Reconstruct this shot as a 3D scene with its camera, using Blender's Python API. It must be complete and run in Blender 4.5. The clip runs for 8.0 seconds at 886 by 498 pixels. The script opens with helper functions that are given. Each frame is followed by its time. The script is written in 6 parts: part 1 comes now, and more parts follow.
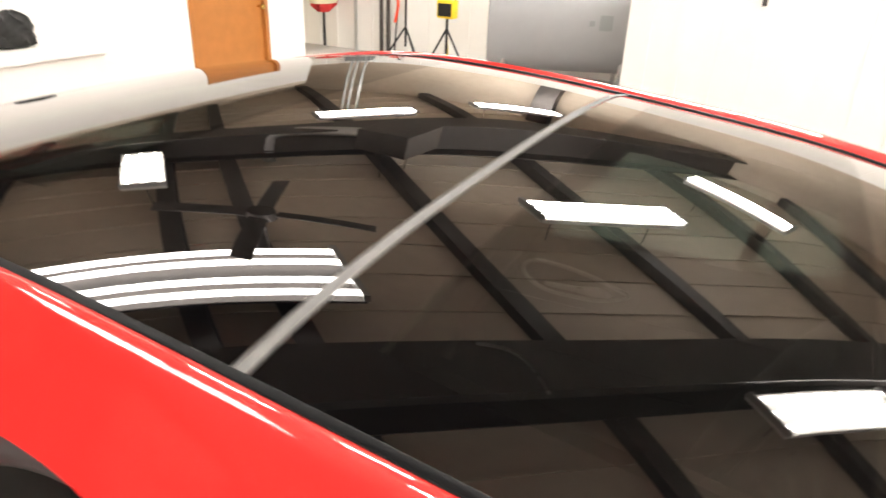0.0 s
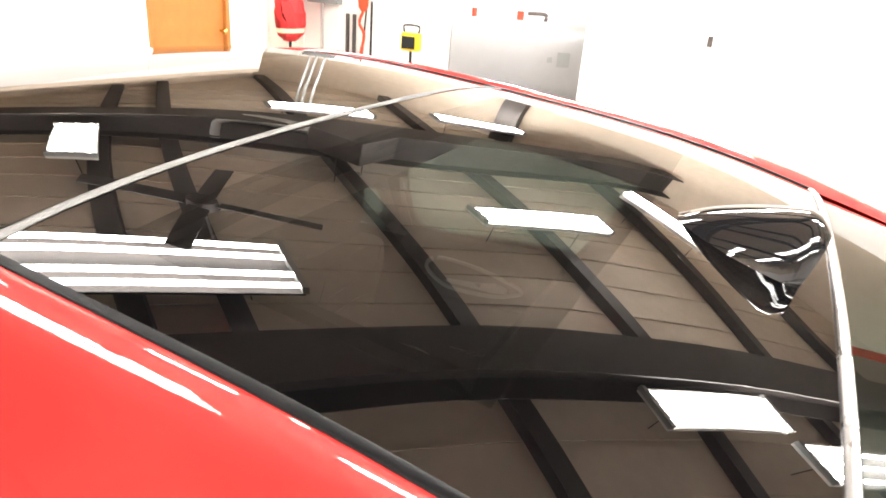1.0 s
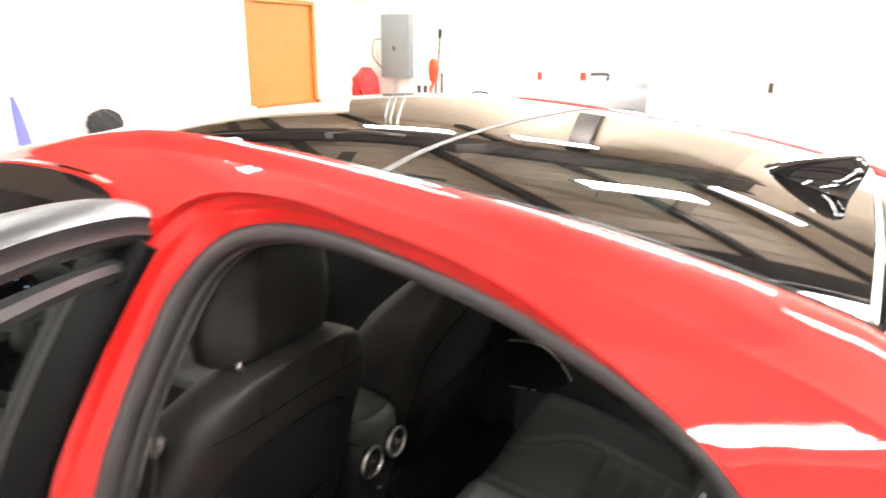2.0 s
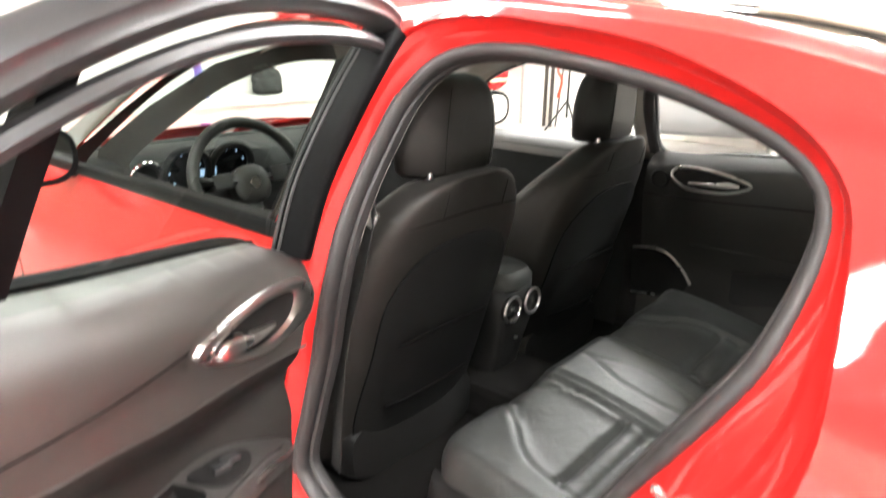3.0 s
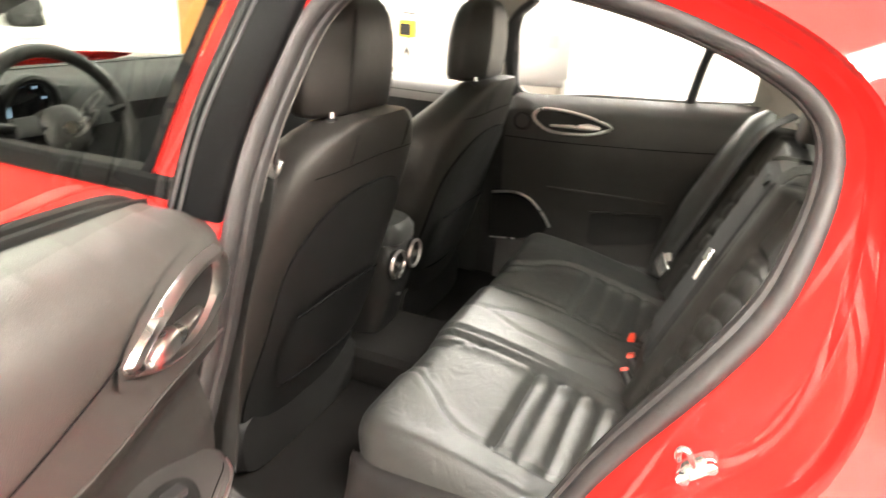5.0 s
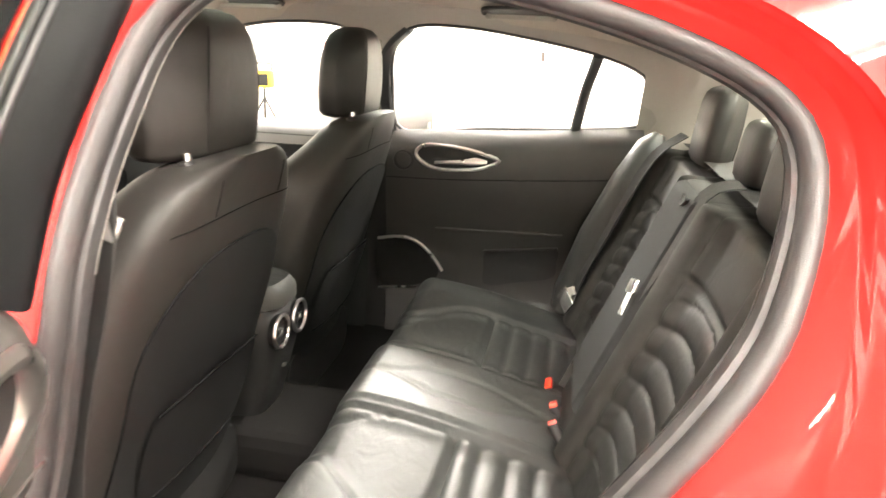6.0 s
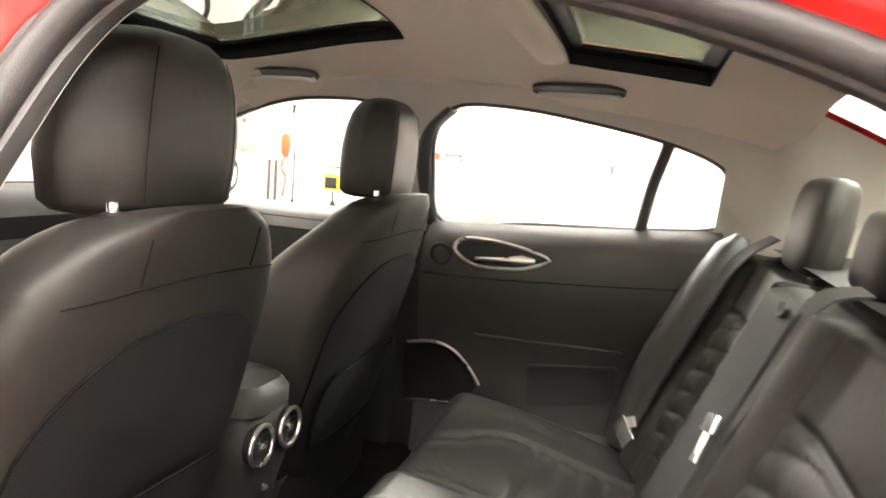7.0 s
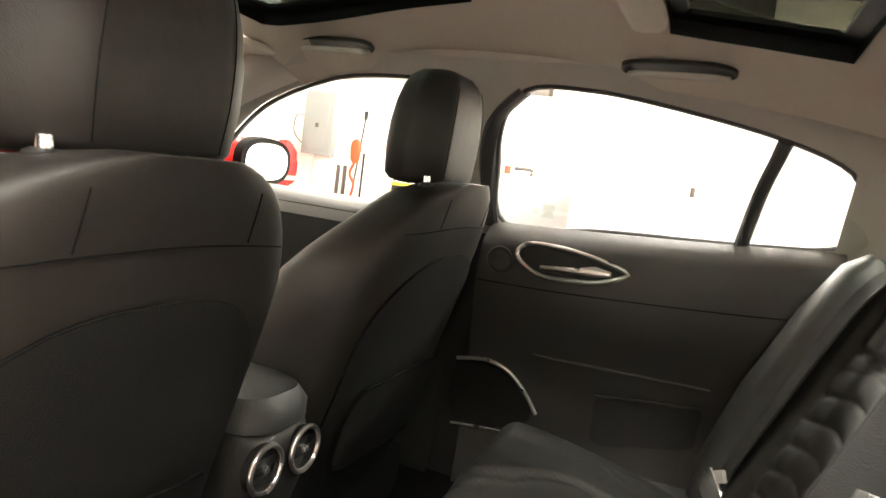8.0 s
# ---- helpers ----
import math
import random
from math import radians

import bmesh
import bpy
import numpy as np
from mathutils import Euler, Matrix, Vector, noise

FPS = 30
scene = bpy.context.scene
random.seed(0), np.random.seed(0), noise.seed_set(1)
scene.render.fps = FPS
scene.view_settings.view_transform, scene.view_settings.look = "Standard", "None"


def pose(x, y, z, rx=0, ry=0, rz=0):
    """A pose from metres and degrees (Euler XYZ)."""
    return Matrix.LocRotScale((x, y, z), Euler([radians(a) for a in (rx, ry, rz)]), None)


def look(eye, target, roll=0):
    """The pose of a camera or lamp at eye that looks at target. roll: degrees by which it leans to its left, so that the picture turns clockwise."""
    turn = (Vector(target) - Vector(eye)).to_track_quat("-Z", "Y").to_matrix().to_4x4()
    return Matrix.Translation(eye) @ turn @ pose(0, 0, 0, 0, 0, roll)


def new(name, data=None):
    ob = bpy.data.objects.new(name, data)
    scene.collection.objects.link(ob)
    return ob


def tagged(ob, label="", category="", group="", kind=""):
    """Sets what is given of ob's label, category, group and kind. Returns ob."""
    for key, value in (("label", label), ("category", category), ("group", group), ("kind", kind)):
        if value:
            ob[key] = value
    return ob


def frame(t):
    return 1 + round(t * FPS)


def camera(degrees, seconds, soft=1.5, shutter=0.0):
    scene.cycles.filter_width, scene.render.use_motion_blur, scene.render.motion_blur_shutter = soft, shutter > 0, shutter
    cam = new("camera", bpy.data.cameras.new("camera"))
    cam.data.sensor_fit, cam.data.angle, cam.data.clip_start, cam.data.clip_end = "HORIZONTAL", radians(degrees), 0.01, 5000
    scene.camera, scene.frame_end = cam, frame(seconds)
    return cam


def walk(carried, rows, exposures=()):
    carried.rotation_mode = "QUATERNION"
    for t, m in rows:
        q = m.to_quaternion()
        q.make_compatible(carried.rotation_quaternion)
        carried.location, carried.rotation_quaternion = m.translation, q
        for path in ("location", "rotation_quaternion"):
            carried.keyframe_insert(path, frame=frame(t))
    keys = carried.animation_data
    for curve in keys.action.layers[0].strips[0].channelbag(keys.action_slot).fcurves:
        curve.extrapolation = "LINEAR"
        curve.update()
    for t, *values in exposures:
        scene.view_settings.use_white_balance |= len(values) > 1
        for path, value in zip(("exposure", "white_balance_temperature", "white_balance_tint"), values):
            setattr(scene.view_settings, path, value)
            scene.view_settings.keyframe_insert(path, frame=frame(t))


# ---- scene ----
cam = camera(66.6, 8.0, shutter=0.5)
PATH = [
    (0, (-0.689, 0.513, 1.617), (0.921, 1.333, 0.759), 2.2),
    (0.5, (-0.669, 0.404, 1.578), (1.007, 1.121, 0.756), 5.8),
    (1, (-0.686, 0.331, 1.56), (0.998, 1.1, 0.803), 4.4),
    (1.2, (-0.745, 0.308, 1.556), (0.941, 1.111, 0.84), 3.8),
    (2.3, (-1.259, 0.283, 1.475), (0.35, 1.357, 0.968), -0.1),
    (2.5, (-1.347, 0.244, 1.425), (0.214, 1.399, 0.949), 0.4),
    (3, (-1.464, 0.153, 1.319), (-0.01, 1.385, 0.713), 1.0),
    (3.5, (-1.509, 0.128, 1.262), (-0.106, 1.343, 0.516), 1.8),
    (4, (-1.522, 0.148, 1.248), (-0.144, 1.346, 0.431), 2.5),
    (4.5, (-1.487, 0.263, 1.256), (0.056, 1.26, 0.466), 4.8),
    (5, (-1.455, 0.431, 1.26), (0.281, 1.116, 0.541), 4.2),
    (5.2, (-1.439, 0.476, 1.255), (0.348, 1.03, 0.549), 3.4),
    (6.3, (-1.204, 0.533, 1.178), (0.707, 0.837, 0.671), 3.0),
    (6.5, (-1.144, 0.528, 1.163), (0.782, 0.88, 0.753), 3.5),
    (7, (-1.024, 0.511, 1.12), (0.875, 1.084, 0.863), 4.7),
    (7.5, (-0.919, 0.5, 1.083), (0.926, 1.242, 0.869), 6.0),
    (8, (-0.809, 0.561, 1.062), (1.027, 1.321, 0.833), 7.6),
]
EXPOSURES = [(0, -0.38, 6550, 10), (0.5, 0.12, 6400, 10), (1.2, 0.36, 6400, 10), (2.3, 0.48, 6250, 10), (3, 0.98, 6200, 10), (3.5, 1.3, 6300, 10), (4, 1.45, 6450, 10), (5, 1.65, 6800, 11),
             (6.3, 2.33, 6800, 12), (6.5, 2.38, 6800, 12), (7, 1.85, 6700, 11), (7.5, 1.4, 6850, 10), (8, 1.25, 6900, 10)]
walk(cam, [(t, look(eye, target, roll)) for t, eye, target, roll in PATH], EXPOSURES)

# ---- world and light ----
world = bpy.data.worlds.new("world")
scene.world = world
world.use_nodes = True
world.node_tree.nodes["Background"].inputs[0].default_value = (0.75, 0.85, 1.0, 1)
world.node_tree.nodes["Background"].inputs[1].default_value = 0.05
LAMP_POWER = 90.0
LAMP_Z = 4.0


# ---- materials ----
def material(name, colour, rough=0.5, metal=0.0, grain=0.0, scale=40.0, bump=0.0, bump_scale=200.0, coat=0.0, stain=0.0,
             spec=0.5, coat_rough=0.03, crease=0.0):
    m = bpy.data.materials.new(name)
    m.use_nodes = True
    nt = m.node_tree
    b = nt.nodes["Principled BSDF"]
    b.inputs["Base Color"].default_value = (*colour, 1)
    b.inputs["Roughness"].default_value = rough
    b.inputs["Metallic"].default_value = metal
    b.inputs["Specular IOR Level"].default_value = spec
    b.inputs["Coat Weight"].default_value = coat
    b.inputs["Coat Roughness"].default_value = coat_rough
    co = nt.nodes.new("ShaderNodeTexCoord")
    if grain or stain:
        n1 = nt.nodes.new("ShaderNodeTexNoise")
        n1.inputs["Scale"].default_value = scale
        n1.inputs["Detail"].default_value = 6
        n2 = nt.nodes.new("ShaderNodeTexNoise")
        n2.inputs["Scale"].default_value = scale / 14
        n2.inputs["Detail"].default_value = 3
        nt.links.new(co.outputs["Object"], n1.inputs["Vector"])
        nt.links.new(co.outputs["Object"], n2.inputs["Vector"])
        mix = nt.nodes.new("ShaderNodeMix")
        mix.data_type = "RGBA"
        mix.inputs["A"].default_value = (*[c * (1 - grain) for c in colour], 1)
        mix.inputs["B"].default_value = (*[min(1, c * (1 + grain)) for c in colour], 1)
        nt.links.new(n1.outputs["Fac"], mix.inputs["Factor"])
        mix2 = nt.nodes.new("ShaderNodeMix")
        mix2.data_type = "RGBA"
        mix2.blend_type = "MULTIPLY"
        ramp = nt.nodes.new("ShaderNodeValToRGB")
        ramp.color_ramp.elements[0].position, ramp.color_ramp.elements[1].position = 0.35, 0.65
        ramp.color_ramp.elements[0].color = (1 - stain, 1 - stain, 1 - stain, 1)
        mix2.inputs["Factor"].default_value = 1.0
        nt.links.new(n2.outputs["Fac"], ramp.inputs["Fac"])
        nt.links.new(mix.outputs["Result"], mix2.inputs["A"])
        nt.links.new(ramp.outputs["Color"], mix2.inputs["B"])
        nt.links.new(mix2.outputs["Result"], b.inputs["Base Color"])
        rr = nt.nodes.new("ShaderNodeMapRange")
        rr.inputs["To Min"].default_value = max(0, rough - 0.08)
        rr.inputs["To Max"].default_value = min(1, rough + 0.1)
        nt.links.new(n2.outputs["Fac"], rr.inputs["Value"])
        nt.links.new(rr.outputs["Result"], b.inputs["Roughness"])
    if bump:
        n3 = nt.nodes.new("ShaderNodeTexVoronoi" if bump > 0 else "ShaderNodeTexNoise")
        n3.inputs["Scale"].default_value = bump_scale
        nt.links.new(co.outputs["Object"], n3.inputs["Vector"])
        bp = nt.nodes.new("ShaderNodeBump")
        bp.inputs["Strength"].default_value = abs(bump)
        bp.inputs["Distance"].default_value = 0.002
        nt.links.new(n3.outputs[0], bp.inputs["Height"])
        if crease:
            n4 = nt.nodes.new("ShaderNodeTexNoise")
            n4.inputs["Scale"].default_value = 16
            n4.inputs["Detail"].default_value = 3
            n4.inputs["Distortion"].default_value = 1.6
            nt.links.new(co.outputs["Object"], n4.inputs["Vector"])
            b2 = nt.nodes.new("ShaderNodeBump")
            b2.inputs["Strength"].default_value = crease
            b2.inputs["Distance"].default_value = 0.006
            nt.links.new(n4.outputs[0], b2.inputs["Height"])
            nt.links.new(b2.outputs["Normal"], bp.inputs["Normal"])
        nt.links.new(bp.outputs["Normal"], b.inputs["Normal"])
    return m


def glass(name, colour, rough=0.0, base=0.06, dust=0.0):
    m = bpy.data.materials.new(name)
    m.use_nodes = True
    nt = m.node_tree
    nt.nodes.remove(nt.nodes["Principled BSDF"])
    tr = nt.nodes.new("ShaderNodeBsdfTransparent")
    tr.inputs[0].default_value = (*colour, 1)
    gl = nt.nodes.new("ShaderNodeBsdfGlossy")
    gl.inputs["Roughness"].default_value = rough
    gl.inputs["Color"].default_value = (1, 1, 1, 1)
    lw = nt.nodes.new("ShaderNodeLayerWeight")
    lw.inputs["Blend"].default_value = 0.5
    pw = nt.nodes.new("ShaderNodeMath")
    pw.operation = "POWER"
    pw.inputs[1].default_value = 5.0
    fr = nt.nodes.new("ShaderNodeMath")
    fr.operation = "MULTIPLY_ADD"
    fr.inputs[1].default_value, fr.inputs[2].default_value = 0.98 - base, base
    nt.links.new(lw.outputs["Facing"], pw.inputs[0])
    nt.links.new(pw.outputs[0], fr.inputs[0])
    mx = nt.nodes.new("ShaderNodeMixShader")
    nt.links.new(fr.outputs[0], mx.inputs[0])
    if dust:
        film_ = nt.nodes.new("ShaderNodeBsdfDiffuse")
        film_.inputs[0].default_value = (dust, dust, dust, 1)
        add = nt.nodes.new("ShaderNodeAddShader")
        nt.links.new(tr.outputs[0], add.inputs[0])
        nt.links.new(film_.outputs[0], add.inputs[1])
        nt.links.new(add.outputs[0], mx.inputs[1])
    else:
        nt.links.new(tr.outputs[0], mx.inputs[1])
    nt.links.new(gl.outputs[0], mx.inputs[2])
    nt.links.new(mx.outputs[0], nt.nodes["Material Output"].inputs[0])
    return m


def lamp_material(name, colour, strength):
    m = bpy.data.materials.new(name)
    m.use_nodes = True
    b = m.node_tree.nodes["Principled BSDF"]
    b.inputs["Base Color"].default_value = (*colour, 1)
    b.inputs["Emission Color"].default_value = (*colour, 1)
    b.inputs["Emission Strength"].default_value = strength
    return m


PAINT = material("red_paint", (0.6, 0.014, 0.012), 0.55, 0.0, coat=1.0, spec=0.12, bump=-0.012, bump_scale=350)
BLACK_GLOSS = material("black_gloss", (0.008, 0.008, 0.009), 0.06, coat=0.6)
ROOF_GLASS = material("dark_glass", (0.0012, 0.0012, 0.0014), 0.01, spec=0.9, coat=0.65, coat_rough=0.0)
RUBBER = material("rubber", (0.035, 0.034, 0.036), 0.55, grain=0.15, scale=60, bump=-0.1, bump_scale=500)
SEAL_GREY = material("grey_rubber", (0.027, 0.0255, 0.0258), 0.5, grain=0.12, scale=50, bump=-0.15, bump_scale=700)
LEATHER = material("black_leather", (0.0142, 0.0126, 0.0112), 0.52, spec=0.36, grain=0.18, scale=55, bump=0.1, bump_scale=700, crease=0.1)
# one bench leather twice: lit for the cushion, shaded for the backrest, by colour
LEATHER_LIT = material("lit_leather", (0.0285, 0.0294, 0.0279), 0.46, spec=0.38, grain=0.15, scale=45, bump=0.1, bump_scale=700, crease=0.3)
LEATHER_SHADED = material("shaded_leather", (0.0165, 0.0155, 0.0138), 0.56, spec=0.25, grain=0.15, scale=45, bump=0.1, bump_scale=700, crease=0.2)
PLASTIC = material("black_plastic", (0.011, 0.0106, 0.0104), 0.5, spec=0.3, grain=0.2, scale=60, bump=0.3, bump_scale=600)
POST_BLACK = material("post_black", (0.0045, 0.0045, 0.0048), 0.45, grain=0.1, scale=40, bump=-0.1, bump_scale=500, spec=0.07)
DASH = material("dash_skin", (0.014, 0.014, 0.014), 0.75, grain=0.15, scale=50, bump=0.3, bump_scale=400, spec=0.2)
FRAME_BLACK = material("frame_black", (0.03, 0.03, 0.031), 0.32, grain=0.1, scale=40, bump=-0.1, bump_scale=400)
SEAM_GREY = material("seam_grey", (0.16, 0.155, 0.15), 0.7, grain=0.1, scale=60)
ARM_TOP = material("armrest_leather", (0.042, 0.0395, 0.038), 0.4, grain=0.12, scale=60, bump=0.14, bump_scale=700)
TRIM_SOFT = material("soft_trim", (0.039, 0.036, 0.033), 0.44, spec=0.9, grain=0.12, scale=60, bump=0.16, bump_scale=800)
SHELL = material("seat_shell", (0.009, 0.009, 0.009), 0.5, grain=0.2, scale=60, bump=0.3, bump_scale=600, spec=0.25)
SILL = material("sill_plastic", (0.003, 0.003, 0.003), 0.6, grain=0.2, scale=60, bump=0.3, bump_scale=600, spec=0.08)
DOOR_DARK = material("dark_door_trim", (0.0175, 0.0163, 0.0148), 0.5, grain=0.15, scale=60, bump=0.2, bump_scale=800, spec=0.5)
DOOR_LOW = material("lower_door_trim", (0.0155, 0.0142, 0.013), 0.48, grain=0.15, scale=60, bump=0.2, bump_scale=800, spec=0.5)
HEADLINER = material("headliner", (0.43, 0.385, 0.33), 0.9, grain=0.06, scale=120, bump=-0.3, bump_scale=900)
PILLAR_GREY = material("grey_trim", (0.36, 0.335, 0.305), 0.7, grain=0.05, scale=100, bump=-0.2, bump_scale=800)
CARPET = material("carpet", (0.009, 0.0085, 0.008), 0.95, grain=0.3, scale=200, bump=-0.9, bump_scale=900, spec=0.1)
SATIN = material("satin_aluminium", (0.64, 0.62, 0.61), 0.28, 1.0, 0.05, 200)
CHROME = material("chrome", (0.75, 0.75, 0.76), 0.08, 1.0)
STITCH = material("stitching", (0.006, 0.006, 0.006), 0.9, spec=0.05)
BELT = material("belt_webbing", (0.0105, 0.0098, 0.0092), 0.75, grain=0.2, scale=300, bump=-0.5, bump_scale=900)
RED_PLASTIC = material("red_plastic", (0.7, 0.05, 0.02), 0.4)
WHITE_METAL = material("zinc", (0.75, 0.74, 0.72), 0.25, 0.9, 0.05, 100)
WINDOW = glass("clear_glass", (0.93, 0.96, 0.94))
GREEN_GLASS = glass("tinted_glass", (0.75, 0.82, 0.76))
DOOR_GLASS = glass("door_glass", (0.72, 0.79, 0.74), 0.0, 0.035)
ROOF_PANE = glass("roof_glass", (0.055, 0.07, 0.06), 0.0, 0.10, 0.0018)
MIRROR = material("mirror", (0.9, 0.9, 0.9), 0.02, 1.0)
CLUSTER = lamp_material("cluster_light", (0.5, 0.7, 1.0), 0.5)
TYRE = material("tyre", (0.02, 0.02, 0.02), 0.85, grain=0.2, scale=80)
RIM = material("rim", (0.12, 0.12, 0.125), 0.3, 1.0)
WALL = material("white_wall", (0.82, 0.8, 0.76), 0.6, grain=0.03, scale=6, stain=0.04)
YELLOW_WALL = material("yellow_board", (0.85, 0.74, 0.42), 0.7, grain=0.04, scale=10)
TAN = material("insulation", (0.60, 0.50, 0.40), 0.8, grain=0.12, scale=5, stain=0.1, bump=-0.5, bump_scale=3)
STEEL_DARK = material("dark_steel", (0.055, 0.045, 0.04), 0.6, grain=0.2, scale=12)
FLOOR = material("concrete_floor", (0.41, 0.385, 0.36), 0.45, grain=0.1, scale=14, stain=0.15, bump=-0.1, bump_scale=60)
DOOR_WOOD = material("orange_wood", (0.42, 0.16, 0.035), 0.4, grain=0.2, scale=9, stain=0.1)
TANK_GREY = material("grey_paint", (0.27, 0.27, 0.275), 0.4, grain=0.06, scale=8, stain=0.08)
PANEL_GREY = material("panel_grey", (0.2, 0.21, 0.21), 0.45, grain=0.05, scale=10)
YELLOW = material("yellow_plastic", (0.85, 0.6, 0.02), 0.45, grain=0.08, scale=20)
RED_CLOTH = material("red_cloth", (0.6, 0.03, 0.03), 0.8, grain=0.15, scale=25, bump=-0.4, bump_scale=40)
ORANGE = material("orange_plastic", (0.75, 0.055, 0.012), 0.5, grain=0.1, scale=30)
PALE_STRIP = material("pale_reflective", (0.8, 0.72, 0.5), 0.6)
BLUE_CLOTH = material("blue_sheet", (0.12, 0.13, 0.5), 0.7, grain=0.1, scale=20)
# tube strengths differ by side of the hall to balance walls and cabin
TUBE = lamp_material("tube_light", (1.0, 0.965, 0.915), LAMP_POWER * 3.6)
TUBE_MID = lamp_material("mid_tube_light", (1.0, 0.965, 0.915), LAMP_POWER * 2.0)
TUBE_DIM = lamp_material("dim_tube_light", (1.0, 0.965, 0.915), LAMP_POWER * 0.62)
GALVANISED = material("galvanised", (0.45, 0.45, 0.44), 0.4, 0.8, 0.1, 20)


# ---- building helpers ----
def mesh(name, bm, mat, smooth=True, angle=40):
    for fc in bm.faces:
        fc.smooth = smooth
    if smooth:
        for e in bm.edges:
            if len(e.link_faces) == 2 and e.calc_face_angle(0) > radians(angle):
                e.smooth = False
    me = bpy.data.meshes.new(name)
    bm.to_mesh(me)
    bm.free()
    me.materials.append(mat)
    return me


def part(name, bm, mat, parent=None, label="", smooth=True, angle=40):
    ob = new(name, mesh(name, bm, mat, smooth, angle))
    if parent:
        ob.parent = parent
    if label:
        tagged(ob, label)
    return ob


def thing(name, label, category, group="", at=(0, 0, 0)):
    ob = new(name)
    ob.location = at
    return tagged(ob, label, category, group)


def setting(name, bm, mat, label, smooth=False):
    return tagged(part(name, bm, mat, None, "", smooth), label, name.split("_")[0], "", "structure")


def add_box(bm, lo, hi, bevel=0.0):
    c = [(a + b) / 2 for a, b in zip(lo, hi)]
    s = [abs(b - a) for a, b in zip(lo, hi)]
    m = Matrix.Translation(c) @ Matrix.Diagonal((*s, 1))
    geo = bmesh.ops.create_cube(bm, size=1, matrix=m)
    if bevel:
        es = list({e for v in geo["verts"] for e in v.link_edges})
        bmesh.ops.bevel(bm, geom=es, offset=bevel, segments=2, affect="EDGES", profile=0.6)
    return bm


def box(lo, hi, bevel=0.0):
    return add_box(bmesh.new(), lo, hi, bevel)


def add_loft(bm, rings, closed=True, caps=True):
    """Skin over rings of equal length."""
    vs = [[bm.verts.new(p) for p in r] for r in rings]
    n = len(rings[0])
    for a, b in zip(vs, vs[1:]):
        for i in range(n if closed else n - 1):
            j = (i + 1) % n
            try:
                bm.faces.new((a[i], a[j], b[j], b[i]))
            except ValueError:
                pass
    if caps and closed:
        for r in (vs[0][::-1], vs[-1]):
            try:
                bm.faces.new(r)
            except ValueError:
                pass
    return vs


def loft(rings, closed=True, caps=True):
    bm = bmesh.new()
    add_loft(bm, rings, closed, caps)
    bmesh.ops.recalc_face_normals(bm, faces=bm.faces)
    return bm


def smooth_path(pts, n, closed=False):
    """n points on a Catmull-Rom curve through pts, evenly by knot."""
    p = [Vector(q) for q in pts]
    k = len(p)
    out = []
    spans = k if closed else k - 1
    for s in range(n):
        u = s * spans / (n if closed else n - 1)
        i = min(int(u), spans - 1)
        f = u - i
        q = [p[(i + d) % k] if closed else p[max(0, min(k - 1, i + d))] for d in (-1, 0, 1, 2)]
        out.append(0.5 * ((2 * q[1]) + (q[2] - q[0]) * f + (2 * q[0] - 5 * q[1] + 4 * q[2] - q[3]) * f * f
                          + (3 * q[1] - q[0] - 3 * q[2] + q[3]) * f ** 3))
    return out


def even_path(pts, n, closed=False):
    """Like smooth_path, evenly spaced by length."""
    fine = smooth_path(pts, 12 * len(pts), closed)
    if closed:
        fine.append(fine[0])
    d = [0.0]
    for a, b in zip(fine, fine[1:]):
        d.append(d[-1] + (b - a).length)
    out, j = [], 0
    for s in range(n):
        t = d[-1] * s / (n if closed else n - 1)
        while j < len(d) - 2 and d[j + 1] < t:
            j += 1
        f = (t - d[j]) / max(1e-9, d[j + 1] - d[j])
        out.append(fine[j].lerp(fine[j + 1], f))
    return out


def add_sweep(bm, path, shape, closed=False, up=Vector((0, 0, 1)), scale=None):
    """shape: 2D points (side, up) carried along path."""
    rings = []
    n = len(path)
    for i, p in enumerate(path):
        a = path[(i - 1) % n] if closed or i else path[0]
        b = path[(i + 1) % n] if closed or i < n - 1 else path[-1]
        t = (b - a).normalized()
        side = t.cross(up)
        if side.length < 1e-4:
            side = t.cross(Vector((1, 0, 0)))
        side.normalize()
        top = side.cross(t).normalized()
        k = scale(i / (n - 1)) if scale else 1
        rings.append([p + side * (x * k) + top * (y * k) for x, y in shape])
    if closed:
        rings.append(rings[0])
    vs = add_loft(bm, rings, True, not closed)
    if closed:
        bmesh.ops.remove_doubles(bm, verts=bm.verts, dist=1e-6)
    bmesh.ops.recalc_face_normals(bm, faces=bm.faces)
    return bm


def disc(r, n=10, squash=1.0):
    return [(r * math.cos(2 * math.pi * i / n), r * squash * math.sin(2 * math.pi * i / n)) for i in range(n)]


def tube(pts, r, n=10, closed=False, count=None, up=Vector((0, 0, 1)), squash=1.0, scale=None):
    path = even_path(pts, count or 8 * len(pts), closed) if len(pts) > 2 else [Vector(p) for p in pts]
    return add_sweep(bmesh.new(), path, disc(r, n, squash), closed, up, scale)


def super_ring(c, u, v, a, b, e=3.0, n=28):
    """A rounded rectangle round c with half sizes a along u and b along v."""
    out = []
    for i in range(n):
        t = 2 * math.pi * i / n
        ct, st = math.cos(t), math.sin(t)
        out.append(Vector(c) + Vector(u) * (a * math.copysign(abs(ct) ** (2 / e), ct))
                   + Vector(v) * (b * math.copysign(abs(st) ** (2 / e), st)))
    return out


